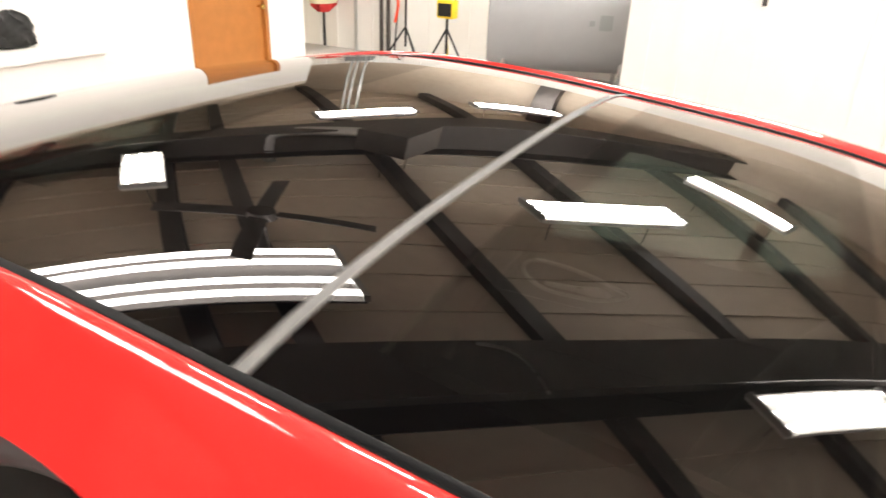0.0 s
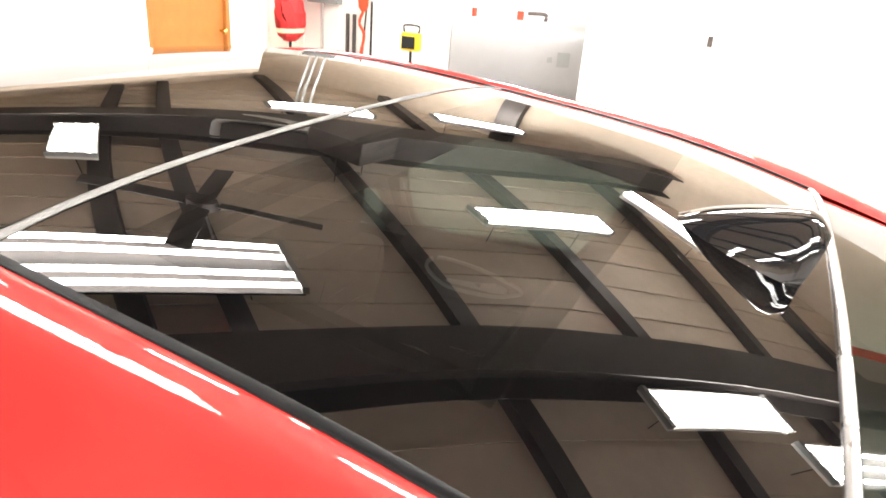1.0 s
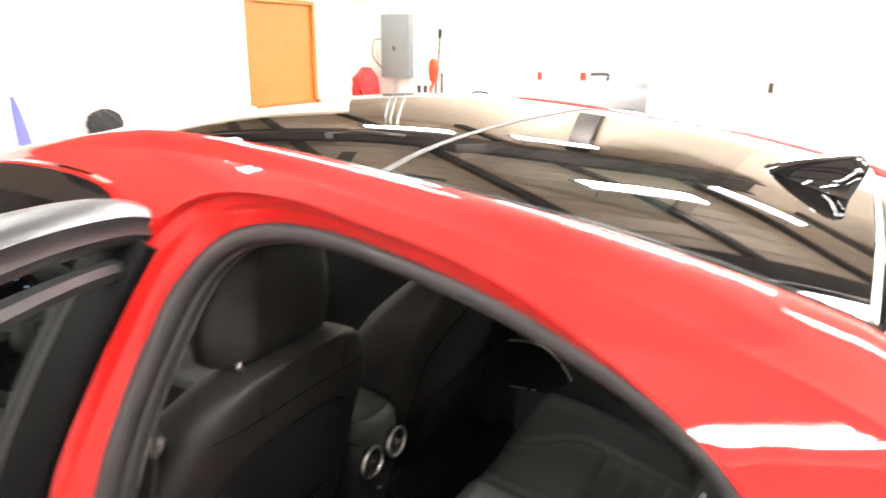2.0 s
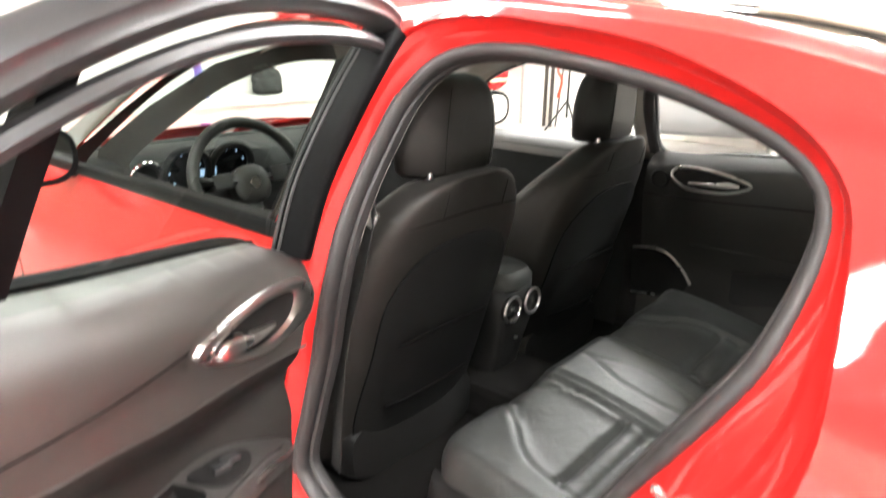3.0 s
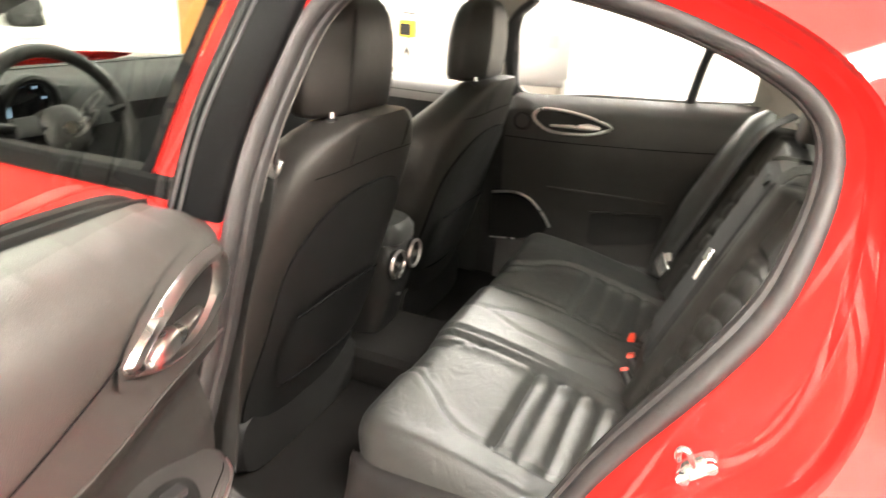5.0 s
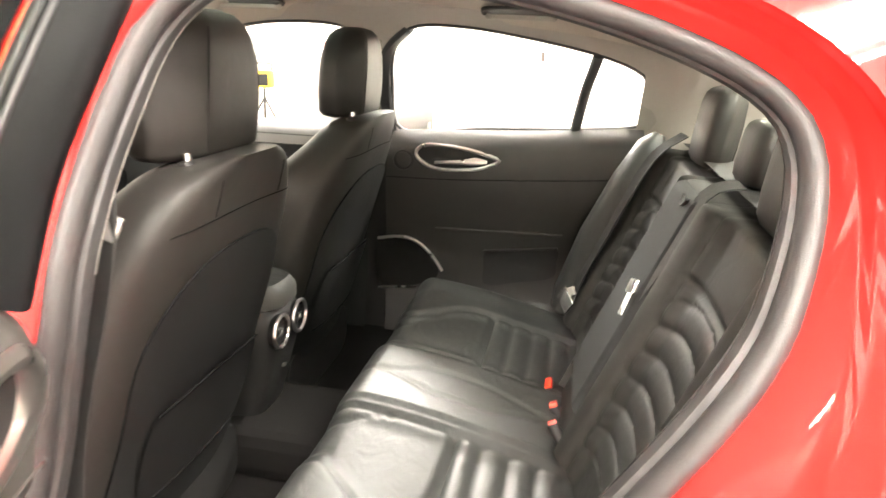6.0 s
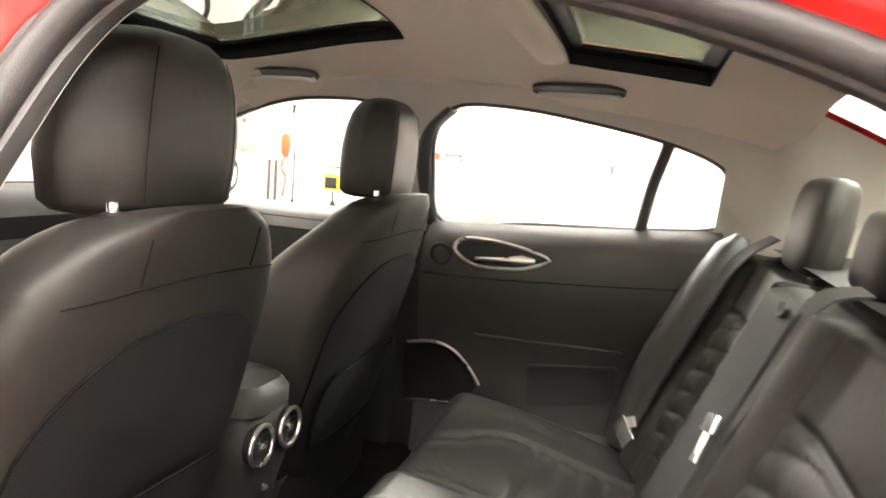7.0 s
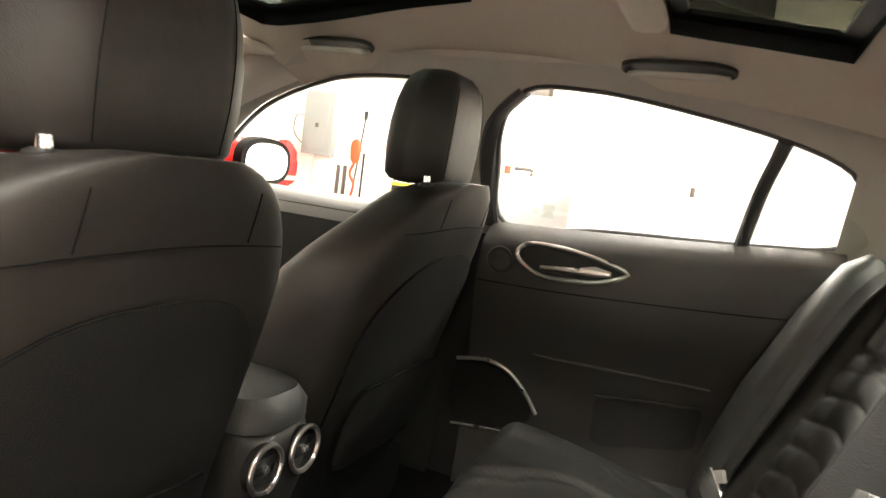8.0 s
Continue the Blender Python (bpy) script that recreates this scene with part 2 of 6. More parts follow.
def inside(p, poly):
    x, y = p
    hit = False
    for (ax, ay), (bx, by) in zip(poly, poly[1:] + poly[:1]):
        if (ay > y) != (by > y) and x < (bx - ax) * (y - ay) / (by - ay) + ax:
            hit = not hit
    return hit


def sheet(outline, holes, step, place, thick=0.0):
    """A curved sheet: plane outline and holes, filled with a fine net, each point put in space by place(u, v)."""
    from mathutils import geometry
    def dense(lp):
        out = []
        for (ax, ay), (bx, by) in zip(lp, list(lp[1:]) + [lp[0]]):
            k = max(1, int(math.hypot(bx - ax, by - ay) / step))
            out += [(ax + (bx - ax) * i / k, ay + (by - ay) * i / k) for i in range(k)]
        return out

    outline = dense(list(outline))
    holes = [dense(list(h)) for h in holes]
    loops = [outline] + holes
    vs, es = [], []
    for lp in loops:
        k = len(vs)
        vs += [Vector(p) for p in lp]
        es += [(k + i, k + (i + 1) % len(lp)) for i in range(len(lp))]
    us = [p[0] for p in outline]
    ws = [p[1] for p in outline]
    edge = np.array([(a[0], a[1]) for a in vs])
    row = 0
    w = min(ws) + step / 2
    while w < max(ws):
        u = min(us) + (row % 2) * step / 2
        while u < max(us):
            if inside((u, w), outline) and not any(inside((u, w), h) for h in holes):
                if ((edge - (u, w)) ** 2).sum(1).min() > (step * 0.45) ** 2:
                    vs.append(Vector((u, w)))
            u += step
        w += step * 0.87
        row += 1
    pts, _, faces, *_ = geometry.delaunay_2d_cdt(vs, es, [], 0, 1e-6)
    bm = bmesh.new()
    bv = [bm.verts.new(place(p.x, p.y)) for p in pts]
    for fc in faces:
        c = sum((pts[i] for i in fc), Vector((0, 0))) / len(fc)
        if inside((c.x, c.y), outline) and not any(inside((c.x, c.y), h) for h in holes):
            bm.faces.new([bv[i] for i in fc])
    for v in [v for v in bm.verts if not v.link_faces]:
        bm.verts.remove(v)
    bmesh.ops.recalc_face_normals(bm, faces=bm.faces)
    if thick:
        bmesh.ops.solidify(bm, geom=bm.faces[:], thickness=thick)
    return bm


def loop2(pts, n=80):
    return [(p[0], p[1]) for p in even_path([(a, b, 0) for a, b in pts], n, True)]


# ---- the hall ----
XW, XR = 5.9, 7.6          # white side wall and the recess behind it
YO, YE = 5.27, 8.2          # office front, end of the recess
XL, XH, YB, YH = -7.0, 10.6, -7.0, 9.9
CEIL = 4.6
XO = -1.9                     # corner of the office box

setting("floor", box((XL - 0.2, YB - 0.2, -0.2), (XH + 0.2, YH + 0.2, 0.0)), FLOOR, "worn pale concrete garage floor")
setting("wall_side", box((XW, YB, 0), (XW + 1.6, 2.04, 2.06), 0.01), WALL, "bright white lower liner wall of the hall")
setting("wall_recess", box((XR, 2.042, 0), (XR + 0.2, YE, 2.15), 0.01), WALL, "white painted wall of the recess")
setting("wall_end", box((5.06, YE + 0.002, 0), (XR + 0.2, YE + 0.2, 2.7)), WALL, "white end wall of the recess")
for nm, lo, hi in (("wall_office", (XO, YO, 0), (3.678, YO + 0.16, 2.7)), ("wall_office_pier", (4.672, YO, 0), (5.22, YO + 0.16, 2.7)), ("wall_office_lintel", (3.68, YO, 1.952), (4.67, YO + 0.16, 2.7)),
                   ("wall_office_side", (5.06, YO + 0.162, 0), (5.22, YE, 2.7)), ("wall_office_end", (XO, YO + 0.162, 0), (XO + 0.16, YH - 0.002, 2.7))):
    setting(nm, box(lo, hi), WALL, "white painted office partition wall")
setting("roof_office", box((XO, YO, 2.702), (5.22, YH, 2.8)), TAN, "flat top of the office box")
setting("wall_left", box((XL - 0.2, YB, 0), (XL, YH, CEIL)), TAN, "tan insulated wall of the hall")
# added reflector out of view: throws low light through the open door
setting("wall_liner", box((XL + 0.002, YB, 0), (XL + 0.06, YO - 0.002, 2.1), 0.01), WALL, "unseen white liner on the tan wall, added to bounce light into the car")
setting("wall_back", box((XL, YB - 0.2, 0), (XH, YB, CEIL)), WALL, "white back wall of the hall")
setting("wall_right", box((XH, YB, 0), (XH + 0.2, YH, CEIL)), TAN, "tan insulated outer wall")
setting("wall_front", box((XL, YH, 0), (XH, YH + 0.2, CEIL)), TAN, "tan insulated outer wall")
setting("column", box((XH - 0.25, 3.65, 0.0), (XH - 0.002, 4.05, CEIL - 0.01)), STEEL_DARK, "dark steel column at the outer wall")


# raised ribs of the sheet-metal liner walls
bm = bmesh.new()
for k in range(30):
    y = YB + 0.15 + 0.3 * k
    if y < 1.9:
        add_box(bm, (XW - 0.014, y - 0.03, 0.02), (XW - 0.0005, y + 0.03, 1.96))
setting("trim_side", bm, WALL, "white vertical ribs of the liner wall")
bm = bmesh.new()
for k in range(20):
    y = 2.1 + 0.3 * k
    if y < YE - 0.1:
        add_box(bm, (XR - 0.014, y - 0.03, 0.02), (XR - 0.0005, y + 0.03, 2.13))
setting("trim_recess", bm, WALL, "white vertical ribs of the recess wall")


def span(offset, along):
    """The stretch of a slanting line that lies within the hall; offset is its distance from the origin."""
    turn = radians(48 if along == "a" else -40)
    d = Vector((math.cos(turn), math.sin(turn)))
    n = Vector((d.y, -d.x)) if along == "a" else Vector((-d.y, d.x))
    p = n * offset
    lo, hi = -99.0, 99.0
    for k, (m0, m1) in enumerate(((XL, XH), (YB, YH))):
        t0, t1 = sorted(((m0 - p[k]) / d[k], (m1 - p[k]) / d[k]))
        lo, hi = max(lo, t0), min(hi, t1)
    return p, d, n, lo + 0.15, hi - 0.15


def slant_box(bm, offset, along, half, z0, z1):
    p, d, n, lo, hi = span(offset, along)
    if hi - lo < 0.5:
        return bm
    b2 = box((lo, -half, z0), (hi, half, z1))
    rot = Matrix(((d.x, n.x, 0, p.x), (d.y, n.y, 0, p.y), (0, 0, 1, 0), (0, 0, 0, 1)))
    b2.transform(rot)
    me = bpy.data.meshes.new("piece")
    b2.to_mesh(me)
    bm.from_mesh(me)
    b2.free()
    bpy.data.meshes.remove(me)
    return bm


# insulation with seams; the roof steel runs slantwise to the car
bm = box((XL - 0.2, YB - 0.2, CEIL), (XH + 0.2, YH + 0.2, CEIL + 0.15))
k = -7.4
while k < 12:
    slant_box(bm, k, "b", 0.012, CEIL - 0.02, CEIL)
    k += 0.62
setting("ceiling", bm, TAN, "tan quilted insulation ceiling with dark seams")
for c in (-7.6, -5.4, -3.2, -1.31, -0.58, 1.36, 3.5, 5.95, 8.2):
    bm = slant_box(bmesh.new(), c, "a", 0.1, CEIL - 0.22, CEIL - 0.03)
    if len(bm.verts):
        tagged(part("purlin", bm, STEEL_DARK, None, "", False), "dark steel purlin under the ceiling", "purlin", "purlins", "structure")
for s in (-3.5, 1.86, 7.1):
    bm = slant_box(bmesh.new(), s, "b", 0.25, CEIL - 0.25, CEIL - 0.23)
    slant_box(bm, s, "b", 0.25, CEIL - 0.80, CEIL - 0.77)
    slant_box(bm, s, "b", 0.014, CEIL - 0.77, CEIL - 0.25)
    tagged(part("roof_beam", bm, STEEL_DARK, None, "", False), "deep dark steel roof beam", "beam", "roof beams", "structure")


def tube_lamp(cx, cy, length, along, tubes=2, width=0.3, z=LAMP_Z):
    """A hanging strip fitting with bare tubes."""
    ob = thing("ceiling_lamp", "white strip fitting with bright tubes under the ceiling", "lamp", "ceiling lamps", (cx, cy, z))
    rot = Matrix.Rotation(radians(along), 4, "Z")
    if tubes == 4:
        bm = box((-length / 2, -width / 2, 0.08), (length / 2, width / 2, 0.11), 0.008)
    else:
        bm = box((-length / 2, -width / 2, 0.05), (length / 2, width / 2, 0.11), 0.01)
    bm.transform(rot)
    part("housing", bm, STEEL_DARK if tubes == 4 else WALL, ob, "sheet-metal housing", False)
    for s in (-1, 1):
        bm = box((s * length / 2 - 0.025, -width / 2, -0.02), (s * length / 2 + 0.025, width / 2, 0.079 if tubes == 4 else 0.049))
        bm.transform(rot)
        part("end_cap", bm, GALVANISED, ob, "grey end cap", False)
    for k in range(tubes):
        y = (-0.42, -0.2, 0.16, 0.38)[k] * width if tubes == 4 else (k - (tubes - 1) / 2) * width / tubes
        bm = bmesh.new()
        add_sweep(bm, [Vector((-length / 2 + 0.02, y, 0.012)), Vector((length / 2 - 0.02, y, 0.012))], disc(0.03 if tubes == 4 else 0.022, 8))
        bm.transform(rot)
        part("tube", bm, TUBE if cx > 4 else TUBE_MID if cx < -4 else TUBE_DIM, ob, "glowing fluorescent tube")
    for s in (-1, 1):
        bm = add_sweep(bmesh.new(), [Vector((s * length * 0.35, 0, 0.1)), Vector((s * length * 0.35, 0, CEIL - z - 0.02))], disc(0.006, 6))
        bm.transform(rot)
        part("hanger", bm, STEEL_DARK, ob)
    return ob


# centre, length, turn in degrees, tubes
# the last nine, from (-1.7, -1.3) on, are unseen fill added to brighten things
LAMPS = ((1.18, 3.18, 2.4, -41, 4, 0.76), (3.52, -1.12, 1.85, -39, 3, 0.44), (4.55, -2.66, 1.85, -39, 3, 0.44), (5.57, 1.39, 1.9, -39, 3, 0.45),
         (2.87, 5.4, 1.35, 49, 3, 0.44), (9.4, 3.97, 1.65, -41, 2, 0.36), (7.97, 0.14, 1.58, 72, 2, 0.36), (-1.7, -1.3, 2.3, -42, 4, 0.8),
         (-2.4, -0.6, 2.3, -42, 3, 0.46), (-3.4, 2.6, 2.3, -42, 3, 0.46), (0.1, -2.4, 2.3, -48, 4, 0.8), (-3.6, -3.4, 2.3, -42, 2, 0.46),
         (-5.2, 0.6, 2.3, -42, 3, 0.46), (-1.4, -4.6, 2.3, -42, 2, 0.46), (-5.4, 4.0, 2.3, -42, 2, 0.46),
         (6.9, 5.4, 1.5, -40, 2, 0.4))
for x, y, ln, a, k, wd in LAMPS:
    tube_lamp(x, y, ln, a, k, wd)

# wooden office door with frame and knob
ob = thing("door_1", "closed orange-brown wooden office door with brass knob", "door", "", (3.68, YO, 0))
tagged(ob, kind="structure")
part("door_leaf", box((0.05, 0.03, 0.01), (0.94, 0.075, 1.91), 0.004), DOOR_WOOD, ob, "", False)
bm = bmesh.new()
add_box(bm, (0.0, -0.012, 0), (0.05, 0.13, 1.95), 0.004)
add_box(bm, (0.94, -0.012, 0), (0.99, 0.13, 1.95), 0.004)
add_box(bm, (0.05, -0.012, 1.91), (0.94, 0.13, 1.95), 0.004)
part("frame", bm, DOOR_WOOD, ob, "", False)
bm = bmesh.new()
bmesh.ops.create_uvsphere(bm, u_segments=12, v_segments=8, radius=0.03, matrix=Matrix.Translation((0.89, -0.03, 0.88)))
add_sweep(bm, [Vector((0.89, 0.03, 0.88)), Vector((0.89, -0.02, 0.88))], disc(0.012, 8))
part("knob", bm, material("brass", (0.6, 0.42, 0.12), 0.25, 1.0), ob, "brass knob")

# horizontal oil tank in the recess
ob = thing("oil_tank", "grey painted horizontal oil tank on short legs", "tank", "", (6.93, 3.04, 0))
ob.rotation_euler = (0, 0, radians(22))
rings = []
for s, k in ((-0.79, 0.02), (-0.79, 0.9), (-0.775, 1.0), (0.775, 1.0), (0.79, 0.9), (0.79, 0.02)):
    rings.append([Vector((x, s, 0.66 + z)) for x, z in [(0.30 * k * math.copysign(abs(math.cos(t)) ** 0.8, math.cos(t)),
                 0.47 * k * math.copysign(abs(math.sin(t)) ** 0.8, math.sin(t))) for t in [2 * math.pi * i / 36 for i in range(36)]]])
part("shell", loft(rings), TANK_GREY, ob)
for y in (-0.7, 0.6):
    for x in (-0.22, 0.22):
        part("leg", add_sweep(bmesh.new(), [Vector((x, y, 0)), Vector((x, y, 0.36))], disc(0.025, 8)), GALVANISED, ob)
bm = tube([(0, -0.25, 1.12), (0, -0.25, 1.2), (0, -0.05, 1.2)], 0.022)
part("pipe", bm, STEEL_DARK, ob, "black pipe fitting")
part("decal", box((-0.306, -0.36, 0.72), (-0.296, -0.30, 0.78), 0.002), PANEL_GREY, ob, "small grey sticker", False)
part("decal", box((-0.306, -0.55, 0.68), (-0.296, -0.41, 0.84), 0.002), PANEL_GREY, ob, "small grey sticker", False)
part("valve", add_sweep(bmesh.new(), [Vector((0, 0.03, 1.12)), Vector((0, 0.03, 1.22))], disc(0.04, 8)), RED_PLASTIC, ob, "red valve")
part("valve", add_sweep(bmesh.new(), [Vector((0, 0.55, 1.12)), Vector((0, 0.55, 1.22))], disc(0.03, 8)), RED_PLASTIC, ob, "red valve")
part("fuel_line", tube([Matrix.Rotation(radians(-22), 3, "Z") @ Vector(p) for p in ((0.15, -0.4, 1.16), (0.3, -1.3, 1.14), (0.35, -2.2, 1.14))], 0.008), GALVANISED, ob)

# electrical panel, conduits and small wall things
ob = thing("electrical_panel", "grey steel electrical panel on the white wall", "panel", "", (XR, 6.17, 0))
part("cabinet", box((-0.13, -0.25, 1.05), (-0.002, 0.25, 1.95), 0.006), PANEL_GREY, ob, "", False)
part("cover", box((-0.142, -0.17, 1.12), (-0.13, 0.19, 1.8), 0.003), PANEL_GREY, ob, "", False)
part("latch", box((-0.155, -0.02, 1.44), (-0.142, 0.03, 1.5), 0.003), STEEL_DARK, ob, "", False)
for y in (-0.14, 0.02, 0.13):
    part("conduit", add_sweep(bmesh.new(), [Vector((-0.06, y, 1.95)), Vector((-0.06, y, CEIL - 0.2))], disc(0.025, 8)), GALVANISED, ob, "steel conduit")
part("conduit", add_sweep(bmesh.new(), [Vector((-0.06, 0.05, 0.0)), Vector((-0.06, 0.05, 1.05))], disc(0.022, 8)), GALVANISED, ob)
part("cable", tube([(-0.06, 0.25, 1.6), (-0.07, 0.42, 1.58), (-0.06, 0.45, 1.35), (-0.06, 0.3, 1.2), (-0.06, 0.25, 1.2)], 0.008), STEEL_DARK, ob)

ob = thing("work_light", "orange hand lamp hung on a black pole at the wall", "lamp", "", (XR - 0.1, 5.5, 0))
part("pole", add_sweep(bmesh.new(), [Vector((0, 0.06, 0.02)), Vector((0.04, -0.06, 1.62))], disc(0.012, 8)), PLASTIC, ob)
part("tip", add_sweep(bmesh.new(), [Vector((0.04, -0.06, 1.62)), Vector((0.042, -0.065, 1.74))], disc(0.028, 8)), PLASTIC, ob)
bm = loft([super_ring((-0.03, 0.0, z), (1, 0, 0), (0, 1, 0), a, b, 2.4, 16) for z, a, b in ((1.0, 0.015, 0.03), (1.05, 0.03, 0.07), (1.2, 0.04, 0.085), (1.3, 0.035, 0.07), (1.34, 0.01, 0.02))])
part("hood", bm, ORANGE, ob, "orange plastic hood")
part("cord", tube([(-0.03, 0.0, 1.0), (-0.04, 0.05, 0.85), (-0.03, -0.02, 0.7), (-0.03, 0.03, 0.45)], 0.02), ORANGE, ob)
ob = thing("steel_bars", "two dark steel bars leaning on the wall", "bars", "", (XR - 0.08, 5.72, 0))
for y in (-0.05, 0.06):
    part("bar", box((-0.02, y - 0.02, 0.0), (0.02, y + 0.02, 0.95), 0.004), STEEL_DARK, ob, "", False)

ob = thing("tripod_light", "yellow work light on a black tripod", "lamp", "", (7.05, 4.52, 0))
part("mast", add_sweep(bmesh.new(), [Vector((0, 0, 0.2)), Vector((0, 0, 0.62))], disc(0.018, 8)), PLASTIC, ob)
for k in range(3):
    a = 2.1 * k + 0.4
    part("leg", add_sweep(bmesh.new(), [Vector((0, 0, 0.5)), Vector((0.3 * math.cos(a), 0.3 * math.sin(a), 0.01))], disc(0.014, 8)), YELLOW if k == 0 else PLASTIC, ob)
part("body", box((-0.07, -0.12, 0.62), (0.07, 0.12, 0.84), 0.03), YELLOW, ob, "yellow plastic lamp body")
part("grille", box((-0.085, -0.09, 0.65), (-0.07, 0.09, 0.8), 0.005), PLASTIC, ob)
part("handle", tube([(0, -0.1, 0.84), (0, -0.1, 0.92), (0, 0.1, 0.92), (0, 0.1, 0.84)], 0.012), PLASTIC, ob)
ob = thing("tripod_stand", "black folding tripod stand", "stand", "", (7.2, 5.2, 0))
part("mast", add_sweep(bmesh.new(), [Vector((0, 0, 0.2)), Vector((0, 0, 1.15))], disc(0.016, 8)), PLASTIC, ob)
for k in range(3):
    a = 2.1 * k
    part("leg", add_sweep(bmesh.new(), [Vector((0, 0, 0.45)), Vector((0.3 * math.cos(a), 0.3 * math.sin(a), 0.01))], disc(0.012, 8)), PLASTIC, ob)

# red jacket hung in the recess on a yellow board
ob = tagged(part("board", box((5.3, 8.14, 0.0), (7.4, 8.19, 1.2), 0.004), YELLOW_WALL, None, "", False), "pale yellow board against the end wall", "board")
ob = thing("red_jacket", "red jacket with a pale reflective band, hung up", "jacket", "", (7.25, 6.55, -0.2))
rings = []
for z, a, b in ((0.72, 0.06, 0.05), (0.8, 0.2, 0.11), (0.95, 0.24, 0.14), (1.1, 0.26, 0.15), (1.25, 0.22, 0.12), (1.36, 0.1, 0.07), (1.4, 0.03, 0.03)):
    r = super_ring((0.02 * math.sin(z * 9), 0, z), (1, 0, 0), (0, 1, 0), a, b, 2.2, 24)
    rings.append([p + Vector((0.025 * math.sin(17 * z + 3 * i), 0.03 * math.cos(11 * z + 2.2 * i), 0)) for i, p in enumerate(r)])
part("body", loft(rings), RED_CLOTH, ob)
rings = [super_ring((0.0, -0.01, z), (1, 0, 0), (0, 1, 0), a, b, 2.2, 24) for z, a, b in ((0.84, 0.225, 0.135), (0.9, 0.25, 0.15))]
part("band", loft(rings, True, False), PALE_STRIP, ob, "pale reflective band")
part("stand", add_sweep(bmesh.new(), [Vector((0, 0, 0.27)), Vector((0, 0, 0.8))], disc(0.02, 8)), PLASTIC, ob)

ob = tagged(part("wall_hook", box((XW - 0.03, 0.90, 1.12), (XW - 0.001, 0.94, 1.21), 0.006), STEEL_DARK, None, "", False), "small dark hook on the white wall", "hook")
TOP = 0.80
counter = thing("counter", "plain white counter along the office wall", "counter", "", (1.5, YO - 0.27, 0))
part("body", box((-0.95, -0.22, 0.0), (0.95, 0.266, TOP - 0.032), 0.004), WALL, counter, "", False)
part("worktop", box((-1.0, -0.26, TOP - 0.03), (1.0, 0.268, TOP), 0.006), WALL, counter, "white worktop", False)
rings = [super_ring((1.42 + 0.12 * (1.17 - z), 5.16, z), (1, 0, 0), (0, 1, 0), a * 0.7, 0.03, 2.2, 16) for z, a in ((TOP + 0.001, 0.075), (0.88, 0.065), (0.97, 0.055), (1.07, 0.04), (1.17, 0.008))]
tagged(part("blue_flag", loft(rings), BLUE_CLOTH), "small folded blue cloth pennant on the white counter", "flag")
rings = []
for k, a, b in ((0.0, 0.1, 0.05), (0.06, 0.13, 0.07), (0.2, 0.14, 0.075), (0.35, 0.13, 0.07), (0.5, 0.145, 0.075), (0.65, 0.13, 0.065), (0.8, 0.12, 0.06), (0.92, 0.09, 0.045), (1.0, 0.03, 0.02)):
    z = TOP + 0.006 + 0.23 * k
    r = super_ring((2.08, YO - 0.1, z), (1, 0, 0), (0, 1, 0), a, b, 2.4, 24)
    rings.append([p + Vector((0.014 * math.sin(53 * z + 2.1 * i), 0.012 * math.cos(41 * z + 1.7 * i), 0.008 * math.sin(1.3 * i + 31 * z) * min(1, 4 * k))) for i, p in enumerate(r)])
tagged(part("jacket", loft(rings), PLASTIC), "crumpled black jacket heaped on the white counter", "jacket")

# ceiling fan, duct and pipes over the car
ob = thing("ceiling_fan", "dark ceiling fan at rest under the beams", "fan", "", (2.15, 3.17, 3.7))
part("rod", add_sweep(bmesh.new(), [Vector((0, 0, 0.1)), Vector((0, 0, CEIL - 3.72))], disc(0.015, 8)), STEEL_DARK, ob)
part("motor", loft([super_ring((0, 0, z), (1, 0, 0), (0, 1, 0), a, a, 2, 20) for z, a in ((-0.06, 0.05), (-0.04, 0.11), (0.06, 0.12), (0.11, 0.05))]), STEEL_DARK, ob)
for k in range(4):
    bm = box((0.12, -0.075, -0.006), (0.85, 0.075, 0.006), 0.003)
    bm.transform(Matrix.Rotation(math.pi / 2 * k + 0.5, 4, "Z") @ Matrix.Rotation(0.2, 4, "X"))
    part("blade", bm, STEEL_DARK, ob)
ob = thing("heater", "dark hanging unit heater with a bent flue", "heater", "", (5.4, 3.9, 3.45))
part("cabinet", box((-0.4, -0.35, 0.2), (0.4, 0.35, 0.6), 0.02), STEEL_DARK, ob, "", False)
part("flue", tube([(0, 0.35, 0.4), (-0.35, 1.1, 0.42), (-0.6, 1.4, 0.5), (-0.65, 1.45, 0.7), (-0.65, 1.45, CEIL - 3.47)], 0.09), GALVANISED, ob, "galvanised bent flue")
for s in (-0.3, 0.3):
    part("hanger", add_sweep(bmesh.new(), [Vector((s, 0, 0.6)), Vector((s, 0, CEIL - 3.47))], disc(0.008, 6)), STEEL_DARK, ob)


# ---- the car: shape functions (x across, y forward, z up; middle plane x = 0) ----
def table(*pts):
    fine = smooth_path([(a, b, 0) for a, b in pts], 16 * len(pts))
    xs = [p[0] for p in fine]
    ys = [p[1] for p in fine]
    return lambda v: float(np.interp(v, xs, ys))


